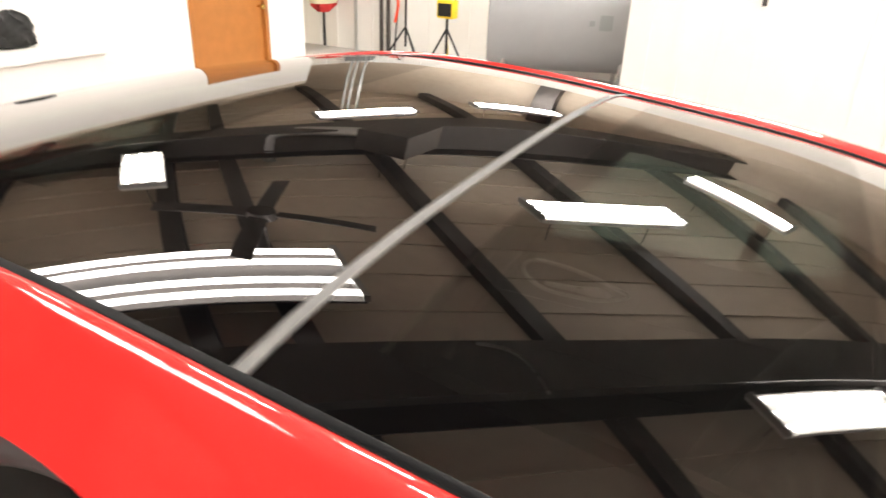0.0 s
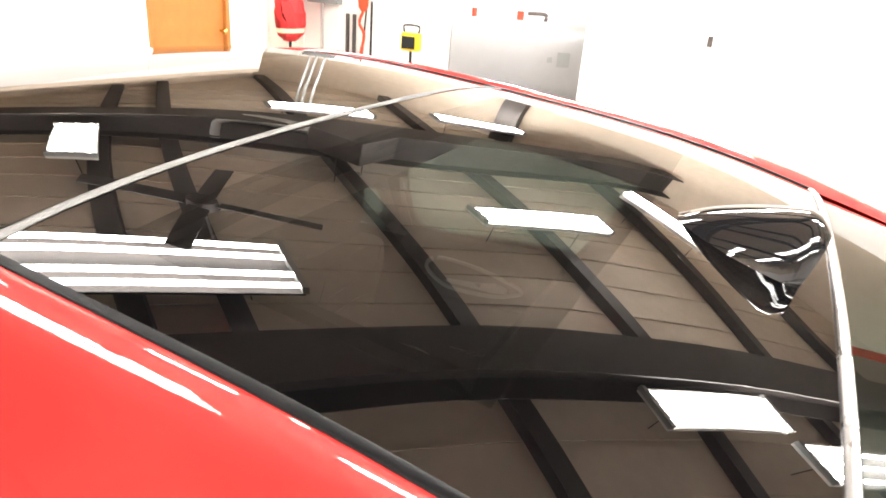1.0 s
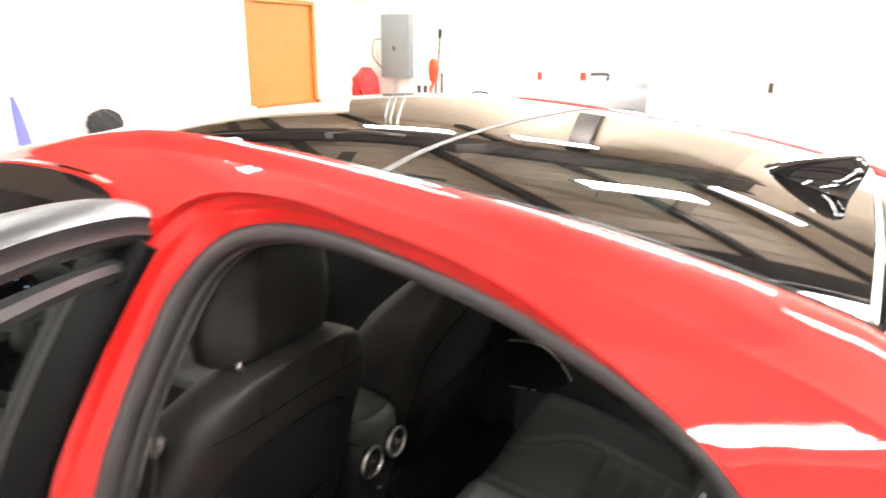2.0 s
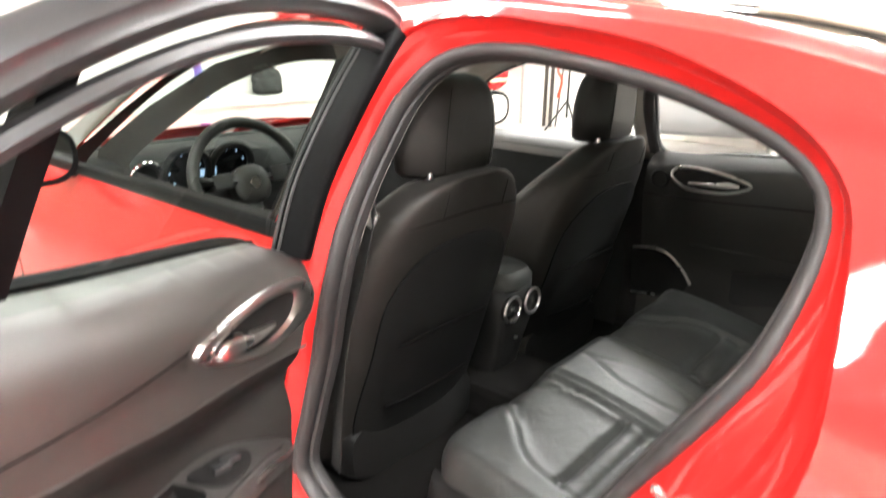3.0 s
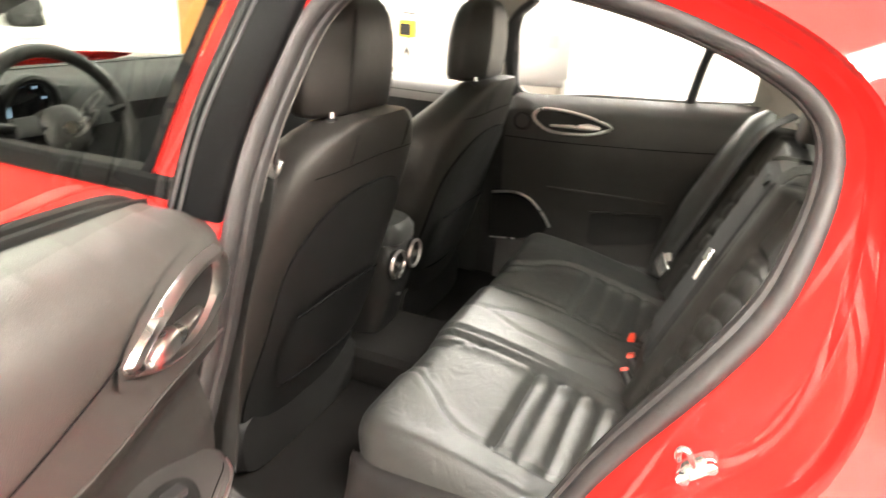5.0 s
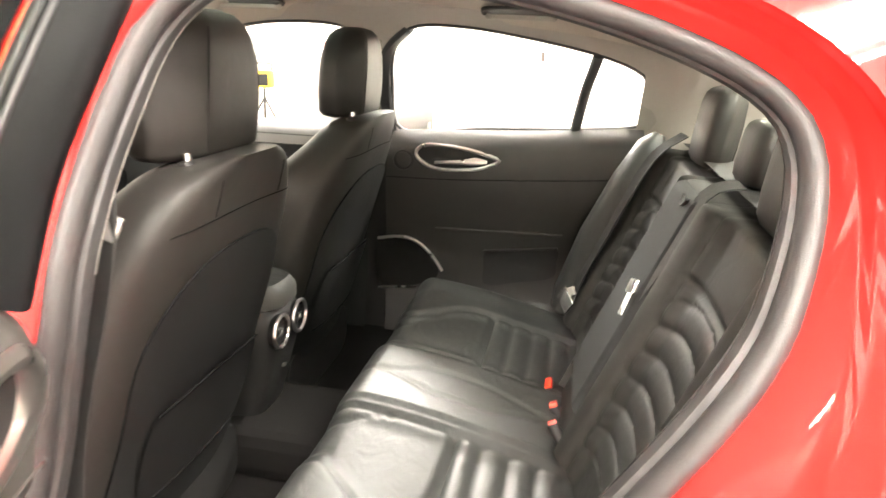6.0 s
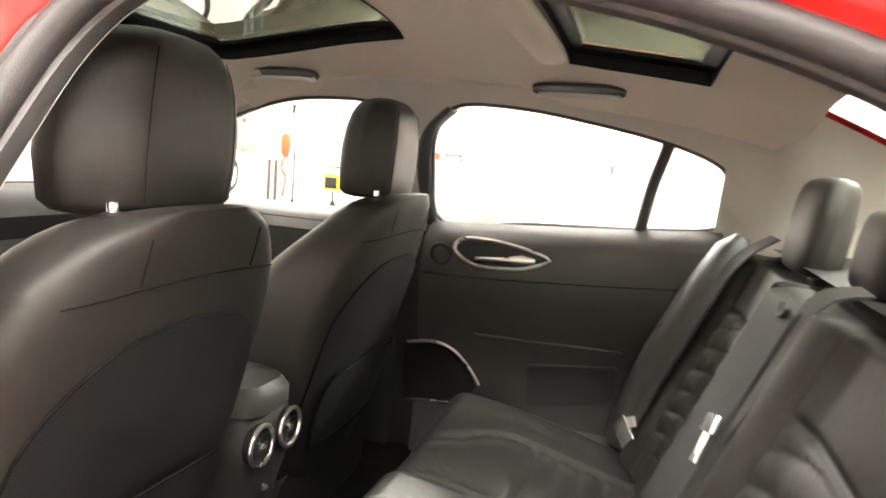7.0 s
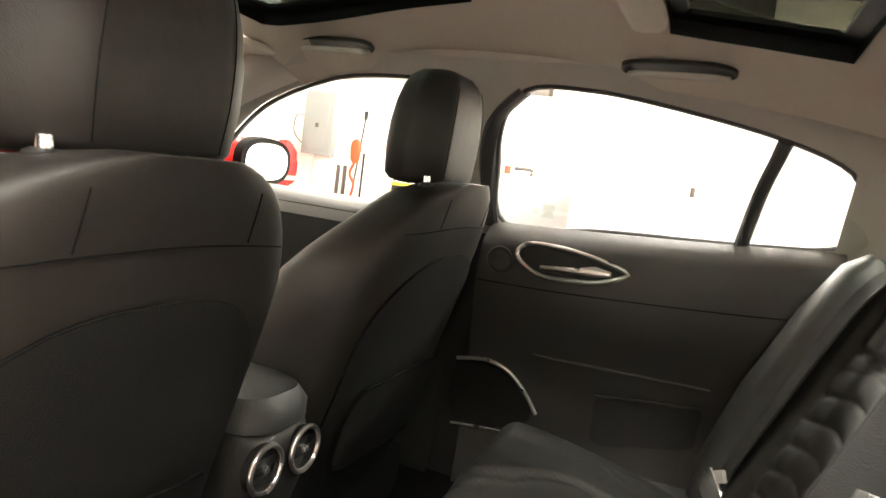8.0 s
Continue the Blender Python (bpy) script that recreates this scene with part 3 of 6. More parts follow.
def spline(*pts):
    """Natural cubic spline through the points, for surfaces that mirror."""
    xs = np.array([p[0] for p in pts])
    zs = np.array([p[1] for p in pts])
    n, h = len(xs), np.diff(xs)
    a, b = np.eye(n), np.zeros(n)
    for i in range(1, n - 1):
        a[i, i - 1:i + 2] = h[i - 1], 2 * (h[i - 1] + h[i]), h[i]
        b[i] = 6 * ((zs[i + 1] - zs[i]) / h[i] - (zs[i] - zs[i - 1]) / h[i - 1])
    m = np.linalg.solve(a, b)

    def at(v):
        i = int(min(n - 2, max(0, np.searchsorted(xs, v) - 1)))
        t, w = v - xs[i], h[i]
        c = (zs[i + 1] - zs[i]) / w - w * (2 * m[i] + m[i + 1]) / 6
        return float(zs[i] + c * t + m[i] / 2 * t * t + (m[i + 1] - m[i]) / (6 * w) * t ** 3)
    return at


roof_line = spline((-0.66, 0.985), (-0.3, 1.14), (-0.05, 1.233), (0.1, 1.281), (0.234, 1.317), (0.31, 1.337), (0.405, 1.3575), (0.47, 1.369), (0.55, 1.38), (0.64, 1.39), (0.76, 1.402),
                   (0.9, 1.414), (1.05, 1.421), (1.2, 1.419), (1.35, 1.40), (1.5, 1.372), (1.65, 1.336), (1.8, 1.293), (2.05, 1.205), (2.35, 1.08), (2.6, 0.965))
side_line = table((0.15, 0.75), (0.3, 0.79), (0.55, 0.815), (0.75, 0.82), (0.9, 0.79), (1.05, 0.72), (1.2, 0.65), (1.28, 0.605),
                  (1.33, 0.563), (1.36, 0.525), (1.385, 0.48), (1.4, 0.45))
seal_line = table((0.1, 0.69), (0.35, 0.708), (0.55, 0.695), (0.7, 0.682), (0.85, 0.685), (0.95, 0.66), (1.05, 0.615), (1.13, 0.572), (1.2, 0.537), (1.25, 0.515), (1.3, 0.487), (1.36, 0.44))
trim_line = table((0.25, 0.70), (0.4, 0.742), (0.55, 0.745), (0.66, 0.72), (0.8, 0.68), (0.9, 0.672), (0.955, 0.686), (0.985, 0.72), (1.0, 0.738))
inner_line = table((0.94, 0.75), (1.0, 0.735), (1.2, 0.612), (1.26, 0.565), (1.3, 0.52))


def smooth01(v):
    v = min(1, max(0, v))
    return v * v * (3 - 2 * v)


def roof_z(x, y):
    return roof_line(y) - 0.045 * x * x - 0.4 * x ** 4


def glass_edge(y):
    return 0.457 + min(0.12, 0.4 * max(0, 0.25 - y)) + 0.3 * max(0, y - 1.5)


def side_top(y):
    return roof_z(glass_edge(y) + 0.045, y) - 0.006


def side_x(y, z):
    k = min(1, max(0, (0.5 - y) / 0.5))
    k = k * k * (3 - 2 * k)
    tail = max(0, -0.35 - y) ** 2 * 0.5
    nose = max(0, y - 2.7) ** 2 * 0.35
    return side_line(z) + 0.07 * k * math.exp(-((z - 0.66) / (0.13 if z > 0.66 else 0.2)) ** 2) - tail - nose


def shrink(loop, d):
    c = Vector((sum(p[0] for p in loop) / len(loop), sum(p[1] for p in loop) / len(loop)))
    out = []
    n = len(loop)
    for i, p in enumerate(loop):
        a, b = Vector(loop[i - 1]), Vector(loop[(i + 1) % n])
        t = (b - a).normalized()
        nv = Vector((-t.y, t.x))
        if nv.dot(c - Vector(p)) < 0:
            nv = -nv
        q = Vector(p) + nv * d
        out.append((q.x, q.y))
    return out


CUT = [(0.721, 1.339), (0.627, 1.328), (0.544, 1.312), (0.469, 1.289), (0.4, 1.262), (0.342, 1.232), (0.302, 1.2), (0.272, 1.16),
       (0.258, 1.1), (0.25, 1.03), (0.243, 0.952), (0.25, 0.885), (0.28, 0.812), (0.357, 0.737), (0.437, 0.66), (0.499, 0.58),
       (0.57, 0.465), (0.67, 0.37), (0.80, 0.31), (0.93, 0.285), (1.07, 0.29), (1.17, 0.33), (1.215, 0.45), (1.2, 0.62), (1.145, 0.79),
       (1.125, 0.93), (1.11, 1.05), (1.085, 1.16), (1.06, 1.25), (1.02, 1.318), (0.95, 1.347), (0.83, 1.35)]
SEAL = [(0.70, 1.284), (0.61, 1.27), (0.53, 1.252), (0.46, 1.231), (0.395, 1.206), (0.347, 1.18), (0.316, 1.15), (0.303, 1.115),
        (0.302, 1.08), (0.306, 1.045), (0.315, 1.005), (0.328, 0.96), (0.347, 0.92), (0.38, 0.865), (0.428, 0.785), (0.492, 0.672),
        (0.546, 0.565), (0.612, 0.475), (0.703, 0.416), (0.84, 0.366), (0.985, 0.343), (1.095, 0.367), (1.178, 0.435), (1.158, 0.569),
        (1.118, 0.733), (1.086, 0.861), (1.08, 0.961), (1.068, 1.08), (1.04, 1.2), (0.98, 1.268), (0.90, 1.293), (0.80, 1.295)]
N = 128
cut = loop2(CUT, N)
seal = loop2(SEAL, N)

car = thing("sedan_car", "glossy red four-door sedan with one rear door open", "car")


def arch(yc, r=0.36, zc=0.32):
    a0 = math.asin((0.2 - zc) / r)
    return [(yc + r * math.cos(t), zc + r * math.sin(t)) for t in np.linspace(a0, math.pi - a0, 30)]


top = [(float(y), side_top(float(y)) + 0.001) for y in np.linspace(-0.6, 2.45, 70)]
lower = [(2.75, 0.885), (3.1, 0.83), (3.4, 0.73), (3.52, 0.55), (3.5, 0.35), (3.3, 0.2)] + arch(2.84) + arch(0.1, 0.385, 0.33) + \
        [(-0.5, 0.25), (-0.9, 0.3), (-0.98, 0.55), (-0.96, 0.8), (-0.85, 0.93)]
outline = top + lower
WIN_F = loop2([(1.18, 0.985), (1.165, 1.1), (1.14, 1.24), (1.165, 1.295), (1.33, 1.31), (1.5, 1.298), (1.72, 1.23), (1.92, 1.115), (2.08, 0.985), (2.05, 0.965), (1.6, 0.972), (1.25, 0.98)], 70)
DOOR_F = loop2([(1.235, 0.3), (1.25, 0.45), (1.235, 0.62), (1.18, 0.8), (1.158, 0.94), (1.145, 1.06), (1.12, 1.18), (1.10, 1.28), (1.14, 1.335), (1.33, 1.35),
                (1.54, 1.335), (1.76, 1.27), (1.96, 1.165), (2.2, 1.01), (2.32, 0.93), (2.36, 0.8), (2.38, 0.6), (2.36, 0.38), (2.25, 0.3), (1.75, 0.285)], 110)


# left side with the two door openings
bm = sheet(outline, [cut, DOOR_F], 0.03, lambda y, z: (-side_x(y, z), y, z))
part("side_panel", bm, PAINT, car, "glossy red painted body side")
IN_R = loop2([(1.06, 0.955), (1.073, 1.1), (1.05, 1.2), (0.985, 1.258), (0.85, 1.262), (0.70, 1.245), (0.50, 1.208), (0.37, 1.162), (0.335, 1.1), (0.345, 1.015), (0.5, 0.99), (0.8, 0.972)], 72)
IN_F = loop2([(1.185, 0.955), (1.165, 1.1), (1.15, 1.2), (1.18, 1.25), (1.30, 1.262), (1.48, 1.246), (1.69, 1.18), (1.85, 1.083), (2.0, 0.965), (1.9, 0.948), (1.5, 0.948)], 72)
bm = sheet(outline, [shrink(IN_F, -0.022), shrink(IN_R, -0.022)], 0.035, lambda y, z: (side_x(y, z), y, z))
part("side_panel", bm, PAINT, car)

# closed front door on the left: skin, black window frame, glass
front_door = part("front_door", sheet(shrink([p for p in DOOR_F], 0.004), [WIN_F], 0.03, lambda y, z: (-side_x(y, z) + 0.002, y, z)), PAINT, car, "closed red front door")
bm = sheet(shrink(DOOR_F, 0.006), [WIN_F, [(1.0, 0.1), (2.6, 0.1), (2.6, 0.958), (1.0, 0.962)]], 0.03, lambda y, z: (-side_x(y, z) - 0.003, y, z))
part("window_frame", bm, BLACK_GLOSS, front_door, "black window surround")
part("sill_strip", tube([(-side_x(y, 0.975) - 0.004, y, 0.974) for y in (1.1, 1.4, 1.7, 2.06)], 0.013, 8, squash=1.4), POST_BLACK, front_door, "black sill strip")
bm = sheet(shrink(DOOR_F, 0.03), [WIN_F], 0.05, lambda y, z: (-min(side_x(y, z), 0.79) + 0.06, y, z))
part("inner_trim", bm, PLASTIC, front_door)
bm = tube([(-0.852, y, 0.86 + 0.012 * math.sin((y - 1.2) * 14)) for y in (1.22, 1.28, 1.36, 1.42)], 0.011, 8, squash=1.3)
part("handle", bm, PAINT, front_door, "red painted pull handle")

# door jamb of the open rear door
steps = ((0.025, 0.03), (0.055, 0.10), (0.085, 0.22), (0.12, 0.28), (0.30, 0.40), (0.36, 0.46), (0.42, 0.56), (0.48, 0.60), (0.80, 0.72))
rings = [[] for _ in range(len(steps) + 2)]
for (cy, cz), (sy, sz) in zip(cut, seal):
    xo = side_x(cy, cz)
    xs = seal_line(sz)
    rings[0].append(Vector((-xo, cy, cz)))
    for r, (f_, inx) in enumerate(steps):
        rings[r + 1].append(Vector((-(xo - (xo - xs) * inx), cy + (sy - cy) * f_, cz + (sz - cz) * f_)))
    rings[-1].append(Vector((-xs + 0.006, sy, sz)))
bm = bmesh.new()
add_loft(bm, [r + [r[0]] for r in rings], False)
bmesh.ops.remove_doubles(bm, verts=bm.verts, dist=1e-5)
bmesh.ops.recalc_face_normals(bm, faces=bm.faces)
part("door_jamb", bm, PAINT, car, "red painted door jamb", True, 60)
path = [Vector((-seal_line(z) - 0.004, y, z)) for y, z in seal]
part("door_seal", add_sweep(bmesh.new(), path, disc(0.015, 16, 1.25), True, Vector((1, 0, 0))), SEAL_GREY, car, "grey rubber door seal")
# broad dark cover of the middle pillar, beside the seal
rows = []
for z in np.linspace(0.42, 1.27, 36):
    z = float(z)
    y0 = max(p[0] for p in seal if abs(p[1] - z) < 0.03)
    y1 = max(p[0] for p in cut if abs(p[1] - z) < 0.03)
    xs, xo = seal_line(z), side_x(y1, z)
    wide = min(0.010, (y1 - y0) * 0.4)
    k = wide / max(0.01, y1 - y0)
    rows.append([Vector((-(xs + (xo - xs) * k * a) - 0.012 * math.sin(math.pi * min(1, a * 1.2)), y0 - 0.012 + (wide + 0.012) * a, z)) for a in (0, 0.15, 0.35, 0.6, 0.8, 0.93, 1.0)] + [Vector((-(xs + (xo - xs) * k) + 0.02, y0 + wide, z))])
part("pillar_cover", loft(rows, False), SEAL_GREY, car, "grey rubber edge of the middle pillar")
inner = shrink(seal, 0.012)
path = [Vector((-seal_line(z) + 0.02, y, z)) for y, z in inner]
part("seal_lip", add_sweep(bmesh.new(), path, disc(0.009, 8, 1.5), True, Vector((1, 0, 0))), SEAL_GREY, car, "inner lip of the door seal")
# striker: plate and U bracket, with a rubber stop behind it
c = Vector((-0.75, 0.378, 0.77))
bm = tube([c + Vector(d) for d in ((0.0, 0.004, 0.0), (-0.016, 0.008, 0.018), (-0.022, 0.014, 0.032), (-0.022, 0.022, 0.034), (-0.016, 0.024, 0.022), (0.0, 0.022, 0.004))], 0.004, 8, count=36)
striker = part("striker", bm, WHITE_METAL, car, "bright zinc door striker")
rings = [super_ring(c + Vector((d, 0.0, 0.0)), (0, 0.72, -0.69), (0, 0.69, 0.72), a_, b_, 3, 20) for d, a_, b_ in ((0.012, 0.025, 0.0105), (-0.004, 0.025, 0.0105), (-0.007, 0.022, 0.008))]
part("base_plate", loft(rings), WHITE_METAL, striker)
for k in (-1, 1):
    p = c + Vector((-0.007, 0.72 * 0.018 * k, -0.69 * 0.018 * k))
    part("bolt", add_sweep(bmesh.new(), [p, p + Vector((-0.006, 0, 0))], disc(0.008, 8)), CHROME, striker)

# roof: red rails, dark glass, seam, rear strip, fin
for s in (-1, 1):
    rows = []
    for y in np.linspace(-0.6, 2.45, 90):
        y = float(y)
        g = glass_edge(y)
        zt = side_top(y)
        xt = side_x(y, zt)
        g_z = roof_z(g, y)
        rows.append([Vector((s * (g + (xt - g) * k), y, g_z + (zt - g_z) * k * k + 0.012 * math.sin(math.pi * min(1, k * 1.15)) * (1 - 0.5 * k)))
                     for k in (0, 0.12, 0.3, 0.5, 0.7, 0.85, 1.0)])
    part("roof_rail", loft(rows, False), PAINT, car, "glossy red roof rail")
    part("glass_gasket", tube([(s * (glass_edge(y) - 0.001), y, roof_z(glass_edge(y), y) + 0.0005) for y in np.linspace(0.24, 1.58, 16)], 0.0055, 8, squash=0.6), POST_BLACK, car, "black rubber gasket")
OPEN_R = loop2([(-0.36, 0.425), (0, 0.415), (0.36, 0.425), (0.395, 0.45), (0.40, 0.57), (0.395, 0.69), (0.36, 0.703), (0, 0.703), (-0.36, 0.703), (-0.395, 0.69), (-0.40, 0.57), (-0.395, 0.45)], 60)
OPEN_F = loop2([(-0.33, 1.05), (0, 1.04), (0.33, 1.05), (0.37, 1.09), (0.40, 1.3), (0.39, 1.47), (0.34, 1.53), (0, 1.55), (-0.34, 1.53), (-0.39, 1.47), (-0.40, 1.3), (-0.37, 1.09)], 60)
out_f = [(0.455, 0.772), (0.455, 1.0), (0.455, 1.3), (0.455, 1.5), (0.455, 1.57), (0, 1.61), (-0.455, 1.57), (-0.455, 1.5), (-0.455, 1.3), (-0.455, 1.0), (-0.455, 0.772)]
out_r = [(0.455, 0.245), (0.455, 0.45), (0.455, 0.76), (0, 0.76), (-0.455, 0.76), (-0.455, 0.45), (-0.455, 0.245), (0, 0.24)]


def even_shine(ob):
    """Give a piece of the roof the normals of the whole roof, so that reflections run on over the joints."""
    up = 1 if sum(p.normal.z for p in ob.data.polygons) > 0 else -1
    e = 0.003
    ns = []
    for v in ob.data.vertices:
        x, y = v.co.x, v.co.y
        ns.append(Vector(((roof_z(x - e, y) - roof_z(x + e, y)) / (2 * e), (roof_z(x, y - e) - roof_z(x, y + e)) / (2 * e), 1)).normalized() * up)
    ob.data.normals_split_custom_set_from_vertices(ns)


for nm, o, h in (("front_roof_panel", out_f, OPEN_F), ("rear_roof_panel", out_r, OPEN_R)):
    pan = part(nm, sheet(o, [h], 0.03, lambda x, y: (x, y, roof_z(x, y))), ROOF_GLASS, car, "black glossy glass roof panel")
    even_shine(pan)
    even_shine(part("pane", sheet(h, [], 0.03, lambda x, y: (x, y, roof_z(x, y))), ROOF_PANE, pan, "tinted roof pane"))
part("roof_seam", tube([(x, 0.766, roof_z(x, 0.766) + 0.0002) for x in np.linspace(-0.456, 0.456, 14)], 0.0058, 8, squash=0.2), SEAM_GREY, car, "grey seam between the roof panels")
part("rear_strip", tube([(x, 0.237 + 0.04 * x * x, roof_z(x, 0.237) + 0.003) for x in np.linspace(-0.456, 0.456, 14)], 0.0042, 8, squash=0.6), SATIN, car, "pale strip at the end of the roof")
rings = []
for k in np.linspace(0, 1, 15):
    k = float(k)
    y = 0.402 - 0.128 * k
    w = 0.004 + 0.054 * math.sin(math.pi * min(0.5, k * 0.62)) ** 0.8 * (1 if k < 0.93 else 0.9)
    h = 0.004 + 0.058 * k ** 0.75 * (1 if k < 0.9 else 1 - (k - 0.9) * 2.5)
    base = roof_z(0, y) - 0.006
    rings.append([Vector((w * 1.06 * c - 0.008, y - 0.02 * s_, base + h * s_ ** 1.0)) for c, s_ in [(math.copysign(abs(math.cos(t)) ** 0.75, math.cos(t)), abs(math.sin(t)) ** 1.2) for t in np.linspace(0, math.pi, 15)]])
part("antenna_fin", loft(rings, True), BLACK_GLOSS, car, "gloss black shark-fin antenna")
# windscreen, rear window
part("windscreen", sheet([(-glass_edge(1.58), 1.585), (0, 1.62)] + [(glass_edge(y), y) for y in np.linspace(1.585, 2.5, 12)] + [(0, 2.62)] + [(-glass_edge(y), y) for y in np.linspace(2.5, 1.64, 11)], [], 0.06, lambda x, y: (x, y, roof_z(x, y) - 0.004)), WINDOW, car, "clear windscreen")
part("rear_window", sheet([(glass_edge(y), y) for y in np.linspace(0.235, -0.55, 10)] + [(0, -0.62)] + [(-glass_edge(y), y) for y in np.linspace(-0.55, 0.235, 10)] + [(0, 0.228)], [], 0.06, lambda x, y: (x, y, roof_z(x, y) - 0.004)), GREEN_GLASS, car, "tinted rear window")
# bonnet, boot lid, bumpers, underbody
bonnet_line = table((2.45, 0.985), (2.7, 0.96), (3.1, 0.88), (3.4, 0.77), (3.53, 0.62))
rows = []
for y in np.linspace(2.47, 3.53, 24):
    y = float(y)
    w = side_x(y, 0.8) - 0.03
    rows.append([Vector((w * k, y, bonnet_line(y) - 0.05 * abs(k) ** 3)) for k in np.linspace(-1, 1, 17)])
part("bonnet", loft(rows, False), PAINT, car)
rows = []
for y in np.linspace(-0.58, -0.98, 12):
    y = float(y)
    w = side_x(y, 0.9) - 0.02
    rows.append([Vector((w * k, y, 0.985 - 0.04 * abs(k) ** 3 - 0.06 * max(0, -0.85 - y) / 0.13)) for k in np.linspace(-1, 1, 13)])
part("boot_lid", loft(rows, False), PAINT, car)
for nm, y0, z1 in (("front_bumper", 3.5, 0.66), ("rear_bumper", -0.97, 0.95)):
    w = side_x(y0, 0.6)
    sgn = 1 if y0 > 0 else -1
    rows = [[Vector((w * k, y0 + sgn * 0.1 * (1 - k * k), z)) for k in np.linspace(-1, 1, 15)] for z in np.linspace(0.22, z1, 8)]
    part(nm, loft(rows, False), PAINT, car)
bm = bmesh.new()
add_box(bm, (-0.72, 1.2 - 0.75, 0.2), (0.72, 2.45, 0.26))
add_box(bm, (-0.55, -0.9, 0.25), (0.55, 0.45, 0.4))
add_box(bm, (-0.55, 2.45, 0.25), (0.55, 3.4, 0.4))
part("underbody", bm, PLASTIC, car, "", False)
for yc in (0.1, 2.84):
    for s in (-1, 1):
        wh = thing("wheel", "", "", "", (s * 0.73, yc, 0.325))
        for key in ("label", "category"):
            if key in wh:
                del wh[key]
        wh.parent = car
        pr = [(0.215, -0.1), (0.30, -0.11), (0.325, -0.085), (0.325, 0.085), (0.30, 0.11), (0.215, 0.1)]
        rings = [[Vector((x, r * math.cos(t), r * math.sin(t))) for r, x in pr] for t in np.linspace(0, 2 * math.pi, 41)]
        part("tyre", loft(rings, False), TYRE, wh)
        bm = bmesh.new()
        pr = [(0.215, 0.1), (0.2, 0.09), (0.2, -0.09), (0.215, -0.1)]
        add_loft(bm, [[Vector((x, r * math.cos(t), r * math.sin(t))) for r, x in pr] for t in np.linspace(0, 2 * math.pi, 41)], False)
        for k in range(5):
            b2 = box((0.05 * s - 0.015, -0.03, 0.0), (0.05 * s + 0.015, 0.03, 0.2), 0.008)
            b2.transform(Matrix.Rotation(2 * math.pi * k / 5, 4, "X"))
            me = bpy.data.meshes.new("spoke")
            b2.to_mesh(me)
            bm.from_mesh(me)
            b2.free()
            bpy.data.meshes.remove(me)
        part("rim", bm, RIM, wh)
# door mirrors
for s, xc, yc, zc, hw in ((-1, 0.866, 1.95, 1.02, 0.092), (1, 0.945, 1.93, 1.016, 0.125)):
    kw = hw / 0.12
    rings = [super_ring((s * (xc + dx), yc + dy, zc), (1, 0, 0), (0, 0, 1), a * kw, b, 2.6, 24)
             for dy, a, b, dx in ((0.0, 0.115, 0.07, 0), (0.02, 0.12, 0.075, 0), (0.07, 0.11, 0.07, 0), (0.12, 0.07, 0.05, -0.01), (0.14, 0.01, 0.01, -0.02))]
    mir = part("door_mirror", loft(rings), PAINT, car, "red door mirror with a black rim")
    part("mirror_rim", loft([super_ring((s * xc, yc - 0.006, zc), (1, 0, 0), (0, 0, 1), 0.118 * kw, 0.073, 2.6, 24), super_ring((s * xc, yc + 0.022, zc), (1, 0, 0), (0, 0, 1), 0.122 * kw, 0.0765, 2.6, 24)]), POST_BLACK, mir)
    part("mirror_glass", loft([super_ring((s * xc, yc - 0.0085, zc), (1, 0, 0), (0, 0, 1), 0.10 * kw, 0.058, 2.6, 24), super_ring((s * xc, yc - 0.006, zc), (1, 0, 0), (0, 0, 1), 0.10 * kw, 0.058, 2.6, 24)]), MIRROR, mir, "mirror glass")
    part("mirror_arm", tube([(s * (xc - hw * 0.7), yc + 0.06, zc - 0.03), (s * (xc - hw), yc + 0.07, 0.968), (s * 0.74, yc + 0.07, 0.95)], 0.03, 10, squash=0.6), BLACK_GLOSS, mir)

# ---- car interior: right-hand doors, pillars, headliner ----
trim_top = table((0.3, 1.012), (0.5, 0.992), (0.8, 0.972), (1.1, 0.957))


def trim_x(y, z):
    """Door trim, turning outwards into a ledge under the window."""
    return trim_line(min(z, 0.93)) + 0.062 * max(0.0, 1 - (trim_top(y) - z) / 0.05) ** 1.9


